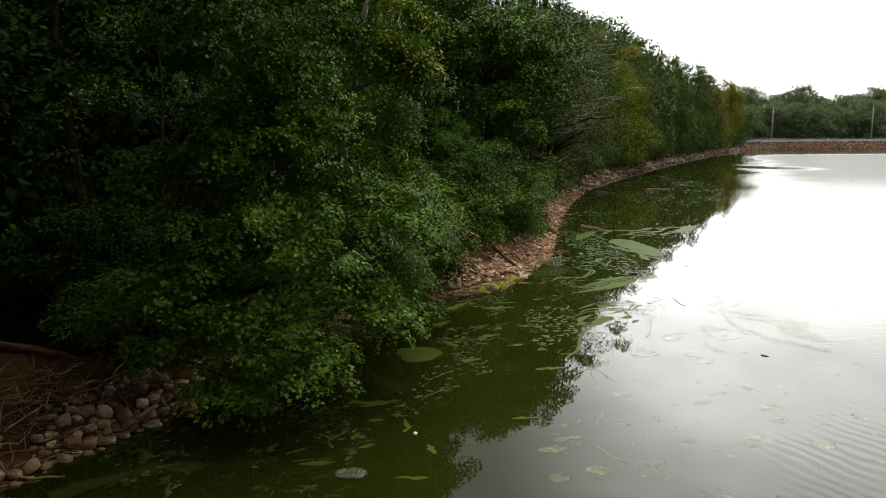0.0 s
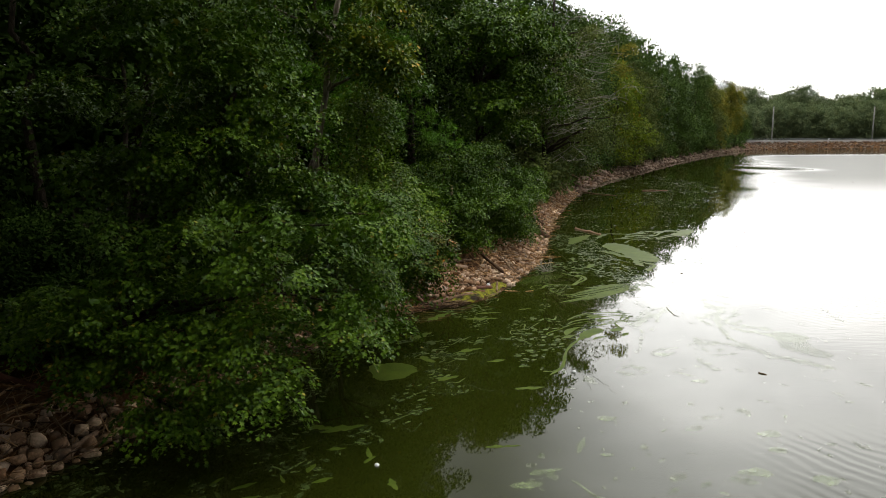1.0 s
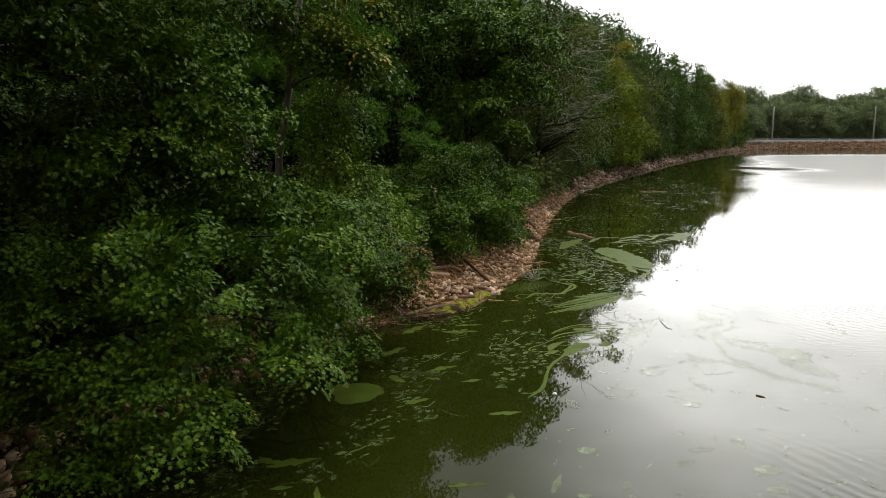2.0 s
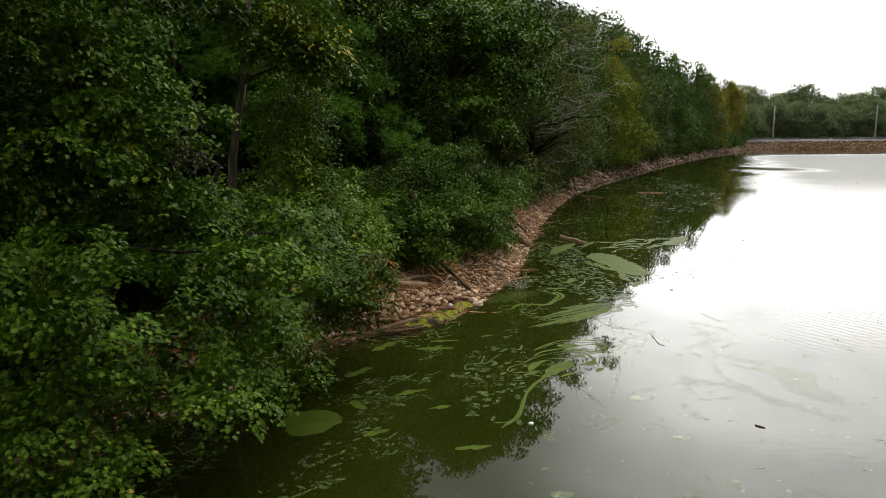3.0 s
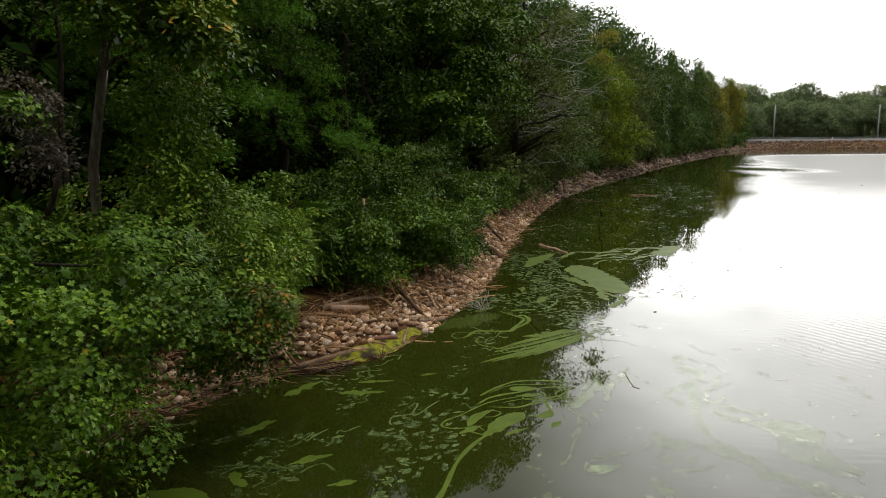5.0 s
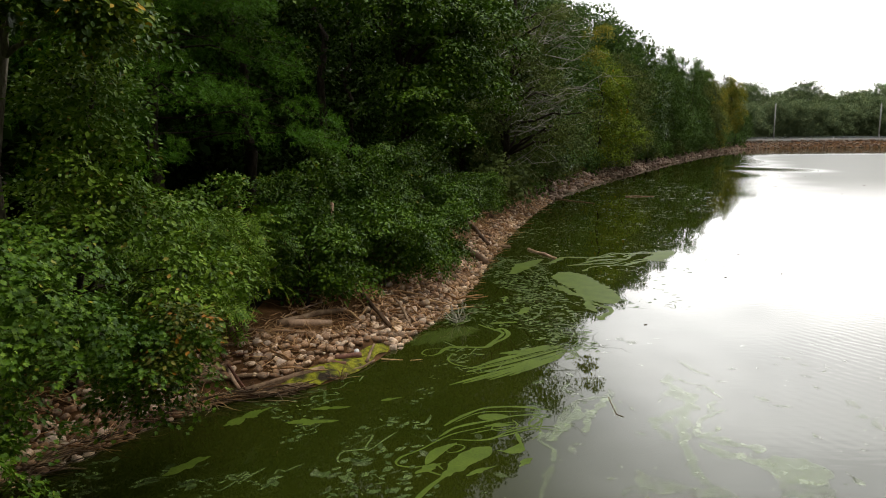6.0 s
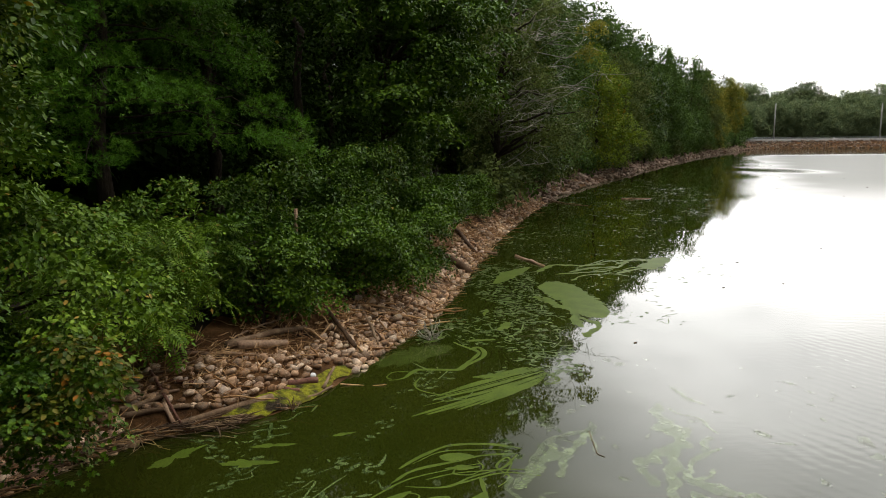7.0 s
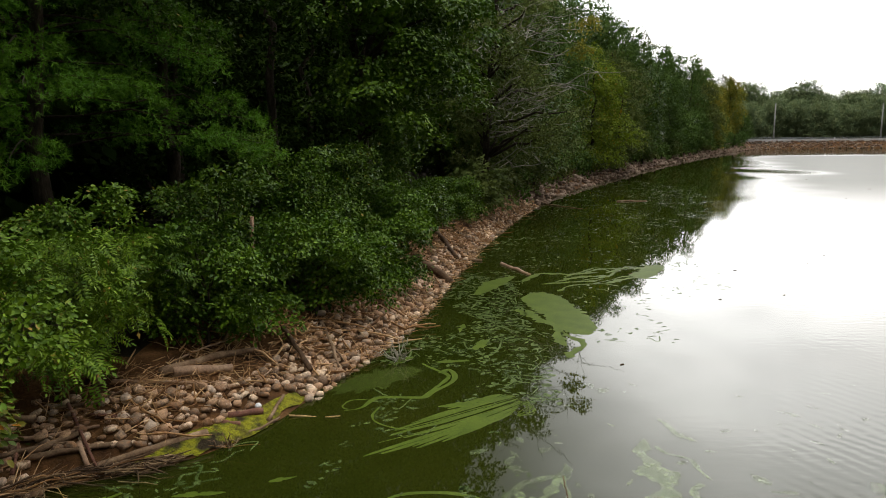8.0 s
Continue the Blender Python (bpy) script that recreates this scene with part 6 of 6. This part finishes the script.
algae("streaked green algae mat beyond the broad mat", [ribbon([(x + streaks.uniform(-0.3, 0.3), y + streaks.uniform(-0.3, 0.3)), (x + 0.9 + streaks.uniform(-0.4, 0.4), y + 0.9 + streaks.uniform(-0.5, 0.5)), (x + 1.7, y + 1.1 + streaks.uniform(-0.6, 0.8)), (x + 2.4 + streaks.uniform(-0.8, 0.5), y + 1.0 + streaks.uniform(-0.6, 1.0))], streaks.uniform(0.08, 0.24), ra, 0.0008 + 0.00012 * k, ragged=0.6)
                                                            for k, (x, y) in enumerate([(9.3, 35.9), (9.6, 37.3), (9.8, 38.4), (10.6, 36.7), (10.4, 37.6), (11.0, 38.8), (9.1, 36.8), (11.4, 37.2), (8.6, 37.6), (11.9, 38.6)])])
algae("pale green algae pad at the end of the streaks", [patch([(12.4, 38.3), (12.9, 39.2), (13.8, 40.4), (14.2, 40.3), (13.7, 39.0), (13.0, 38.1)], ra, ragged=0.2)])
algae("ragged green algae strips below the broad mat", [ribbon([(8.0, 33.4), (8.4, 32.2), (8.7, 31.2), (8.6, 29.8)], 0.28, ra, wobble=0.08, ragged=0.6), ribbon([(8.7, 31.0), (9.1, 30.2), (8.8, 29.3), (8.5, 28.9)], 0.2, ra, wobble=0.06, ragged=0.6), ribbon([(7.8, 33.5), (8.0, 32.8)], 0.2, ra)])

# strands in the shade by the start of the walk
rg = random.Random(77)
shade = []
for k in range(150):
    x, y = rg.uniform(-5.4, -1.6), rg.uniform(9.6, 12.2)
    if y > 11.3 + 0.25 * (x + 4.0):
        continue
    a, size = rg.gauss(0.55, 0.55), rg.choice((0.04, 0.06, 0.08, 0.12))
    bow = rg.uniform(-0.6, 0.6)
    pts = [(x + math.cos(a + bow * (i - 1)) * size * (i - 1), y + math.sin(a + bow * (i - 1)) * size * (i - 1)) for i in range(4)]
    shade.append(ribbon(pts, size * rg.choice((0.25, 0.35, 0.7)), rg, 0.0003 + 0.00002 * k, 0.01, (0.4, 0.4), 6, 0.4))
algae("loose green algae strands in the shade of the trees", shade, SUNK_ALGA)
for label, outline in (("sunken green algae mat along the shaded shore", [(-6.1, 10.35), (-5.75, 10.72), (-5.3, 11.0), (-4.9, 11.35), (-4.85, 11.15), (-5.2, 10.75), (-5.6, 10.4), (-5.9, 10.1)]), ("small sunken algae pad in the shade", [(-4.6, 11.2), (-4.3, 11.42), (-4.05, 11.3), (-4.15, 11.05), (-4.45, 11.0)])):
    algae(label, [patch(outline, ra, 0.0012, 0.22, 0.04)], SUNK_ALGA)

# leaf-like flakes and fine flecks of algae
flakes = [(-0.02, 20.05, 0.55, 0.9), (1.2, 18.73, 0.5, 0.5), (1.8, 17.88, 0.35, 0.3), (2.42, 16.04, 0.4, 0.2), (0.4, 22.03, 0.75, 0.95), (1.66, 21.79, 0.6, 0.1), (1.92, 22.46, 0.5, 0.15), (3.08, 22.92, 0.3, 0.4),
          (0.67, 16.69, 0.35, 0.6), (0.17, 18.04, 0.4, 2.2), (-0.38, 17.28, 0.5, 0.2), (-0.23, 11.81, 0.28, 1.9), (-2.16, 11.3, 0.4, 0.1), (-0.53, 10.78, 0.35, 0.0), (-1.35, 13.93, 0.5, 0.4),
          (-0.72, 12.92, 0.3, 1.8), (1.61, 13.15, 0.38, 0.1), (4.6, 28.7, 0.5, 0.8), (5.8, 28.64, 0.5, 0.1), (6.53, 29.96, 0.6, 1.2), (6.1, 31.5, 0.5, 1.4), (5.9, 25.9, 0.5, 0.1), (2.2, 12.2, 0.4, 0.3), (3.0, 13.2, 0.4, 1.2),
          (-2.59, 11.76, 0.24, 0.6), (-1.63, 12.35, 0.22, 1.3), (-1.67, 14.02, 0.42, 2.7), (-1.32, 13.09, 0.22, 0.2), (-0.69, 12.67, 0.25, 1.0), (-2.02, 11.98, 0.2, 2.0), (-1.38, 11.94, 0.24, 0.5), (-2.41, 11.4, 0.26, 0.2), (-3.05, 11.94, 0.22, 1.1), (-1.87, 13.11, 0.18, 0.8), (3.9, 19.9, 0.36, 0.7), (4.25, 19.75, 0.34, 0.9), (4.75, 19.8, 0.4, 0.6), (5.2, 21.6, 0.36, 0.1), (5.5, 20.1, 0.3, 0.9)]
for x, y, size, a in flakes:
    size *= 0.78
    u, v = np.array((math.cos(a), math.sin(a))) * size, np.array((-math.sin(a), math.cos(a))) * size * ra.uniform(0.25, 0.45)
    c = np.array((x, y))
    algae("small leaf-shaped flake of green algae", [patch([c - u, c - u * 0.3 + v * 0.8, c + u * 0.5 + v * ra.uniform(0.4, 0.9), c + u, c + u * 0.3 - v * ra.uniform(0.3, 0.8), c - u * 0.5 - v * 0.5], ra, ragged=0.4, step=0.04)], FILM if x > 1.8 and y < 14 else ALGA)
rf = random.Random(31)
specks = []
tries = [(rf.uniform(-6, 8), rf.uniform(9, 40)) for _ in range(24000)] + [(rf.uniform(-5, 26), rf.uniform(30, 85)) for _ in range(14000)]
dist = landward(tries)
for (x, y), d in zip(tries, dist):
    reach = 2.6 + 0.16 * y + 1.8 * noise.noise(Vector((x * 0.2, y * 0.12, 1)))
    if not (-reach < d < -0.2) or noise.noise(Vector((x * 0.5, y * 0.35, 7))) + 0.5 * noise.noise(Vector((x * 1.7, y * 1.4, 2))) < (-0.02 if y < 16 else 0.13 if y < 26 else -0.14):
        continue
    size = rf.choice((0.02, 0.025, 0.03, 0.04, 0.05, 0.06, 0.07, 0.08, 0.1, 0.12, 0.17)) * (0.8 + 0.024 * y)
    a = rf.gauss(0.5, 0.7)
    if size < 0.13:
        u, v = Vector((math.cos(a), math.sin(a), 0)) * size, Vector((-math.sin(a), math.cos(a), 0)) * size * rf.uniform(0.25, 0.7)
        c = Vector((x, y, 0.0012))
        specks.append(([c - u, c - u * 0.2 - v, c + u * 0.7 - v * 0.6, c + u, c + u * 0.2 + v, c - u * 0.6 + v * 0.5], [(0, 1, 2, 3, 4, 5)]))
    else:
        pts = [(x + math.cos(a + rf.uniform(-1.2, 1.2)) * size * k, y + math.sin(a + rf.uniform(-1.2, 1.2)) * size * k) for k in range(4)]
        if rf.random() < 0.8:
            continue
        specks.append(ribbon(pts, size * rf.uniform(0.1, 0.25), rf, 0.0014, 0.02, n=4))
tagged(new("algae_flecks", joined("algae_flecks", specks, ALGAE, False)), "scattered flecks and strings of green algae on the water", "algae", kind="stuff")
films = []
for x, y in [(6.27, 13.46), (6.5, 13.2), (5.56, 12.05), (6.62, 11.73), (6.9, 11.9), (3.57, 14.35), (3.35, 13.01), (4.24, 12.59), (1.96, 11.94), (2.1, 11.6), (4.67, 11.72), (3.67, 12.29), (5.23, 13.86)] + [(rf.uniform(2, 15), rf.uniform(10, 27)) for _ in range(420)]:
    if landward([(x, y)])[0] > -3.5 or x > 0.62 * y + 1:
        continue
    s, a = rf.choice((0.05, 0.07, 0.09, 0.12, 0.2)) * rf.uniform(0.8, 1.3), rf.uniform(0, 3.1)
    u, v, c = np.array((math.cos(a), math.sin(a))) * s, np.array((-math.sin(a), math.cos(a))) * s * rf.uniform(0.3, 0.7), np.array((x, y))
    if rf.random() < 0.35:
        s *= 0.6
        u, v = u * 0.6, v * 0.6
    films.append(patch([c - u, c - u * 0.3 + v, c + u * 0.5 + v * rf.uniform(0.2, 0.9), c + u, c + u * 0.3 - v * rf.uniform(0.3, 0.8), c - u * 0.5 - v * 0.5], rf, 0.0008, 0.5, 0.05))
tagged(new("algae_film", joined("algae_film", films, THIN_ALGA, False)), "faint pale scraps of algae film on open water", "algae", kind="stuff")
ro = random.Random(33)
bits = []
for _ in range(70):
    x, y = ro.uniform(8, 50), ro.uniform(27, 90)
    if x > y * 0.6 - 2 or x < y * 0.32:
        continue
    a = ro.gauss(0.2, 0.5)
    s = ro.uniform(0.06, 0.2)
    bits.append(tube([Vector((x, y, 0)), Vector((x + math.cos(a) * s, y + math.sin(a) * s, 0.01))], [0.022, 0.012], 5))
tagged(new("floating_debris", joined("floating_debris", bits, DARK_LOG)), "dark bits of twig floating on open water", "debris", kind="stuff")


# ---- the dam: road, kerb, fence, poles ----
def strip(points, half, z, thick):
    """A level band along a line, with thickness."""
    c = flowing(points, 10)
    d = np.gradient(c, axis=0)
    d = d / np.linalg.norm(d, axis=1, keepdims=True)
    nrm = np.stack([-d[:, 1], d[:, 0]], 1) * half
    k, verts = len(c), []
    for side, h in ((1, z), (-1, z), (1, z - thick), (-1, z - thick)):
        verts += [(p[0], p[1], h) for p in c + nrm * side]
    faces = []
    for i in range(k - 1):
        faces += [(i, k + i, k + i + 1, i + 1), (2 * k + i, i, i + 1, 2 * k + i + 1), (k + i, 3 * k + i, 3 * k + i + 1, k + i + 1)]
    return verts, faces


ROAD_LINE = [(58, 200), (75, 192.5), (95, 192), (125, 192.5), (165, 191.5), (215, 189)]
tagged(new("road", mesh_of("road", *strip(ROAD_LINE, 3.6, 1.66, 0.4), ROAD, False)), "grey asphalt road along the top of the dam", "road", kind="structure")
KERB_LINE = [(76, 187.2), (95, 187.2), (125, 187.6), (165, 186.6), (215, 184)]
tagged(new("kerb", mesh_of("kerb", *strip(KERB_LINE, 0.4, 2.15, 0.7), KERB, False)), "pale concrete kerb along the dam's edge", "kerb", kind="structure")
fence = thing("fence", "dull steel guard rail along the road", "fence", (76, 197, 1.6))
post_me = mesh_of("post", *tube([Vector((0, 0, -0.1)), Vector((0, 0, 0.8))], [0.06, 0.06], 6), STEEL)
line = flowing([(74, 197.5), (95, 196.8), (125, 197.2), (165, 196.2)], 12)
for p in line[::1]:
    part("post", post_me, fence).location = (p[0] - 76, p[1] - 197, 0)
for h in (0.25, 0.5, 0.75):
    part("rail", mesh_of("rail", *tube([Vector((p[0] - 76, p[1] - 197, h)) for p in line], [0.05] * len(line), 6), STEEL), fence)


def utility_pole(x, y, tall, seed):
    rng = random.Random(seed)
    ob = thing("utility_pole", "tall plain grey pole beside the road", "pole", (x, y, 1.6), "poles on the dam")
    part("shaft", mesh_of("shaft", *tube([Vector((0, 0, -0.3)), Vector((0, 0, tall * 0.5)), Vector((0, 0, tall))], [0.17, 0.15, 0.12], 10), POLE), ob)
    part("cap", mesh_of("cap", *tube([Vector((0, 0, tall)), Vector((0, 0, tall + 0.12))], [0.15, 0.1], 8), STEEL), ob)
    return ob


utility_pole(85.0, 188.6, 9.0, 1)
utility_pole(110.9, 188.8, 8.9, 2)
utility_marker = thing("marker_post", "small white marker post at the road's edge", "post", (99.6, 188.4, 1.6))
part("shaft", mesh_of("shaft", *tube([Vector((0, 0, -0.2)), Vector((0, 0, 0.9))], [0.12, 0.12], 8), WHITE), utility_marker)
part("cap", mesh_of("cap", *tube([Vector((0, 0, 0.9)), Vector((0, 0, 1.0))], [0.13, 0.08], 8), STEEL), utility_marker)
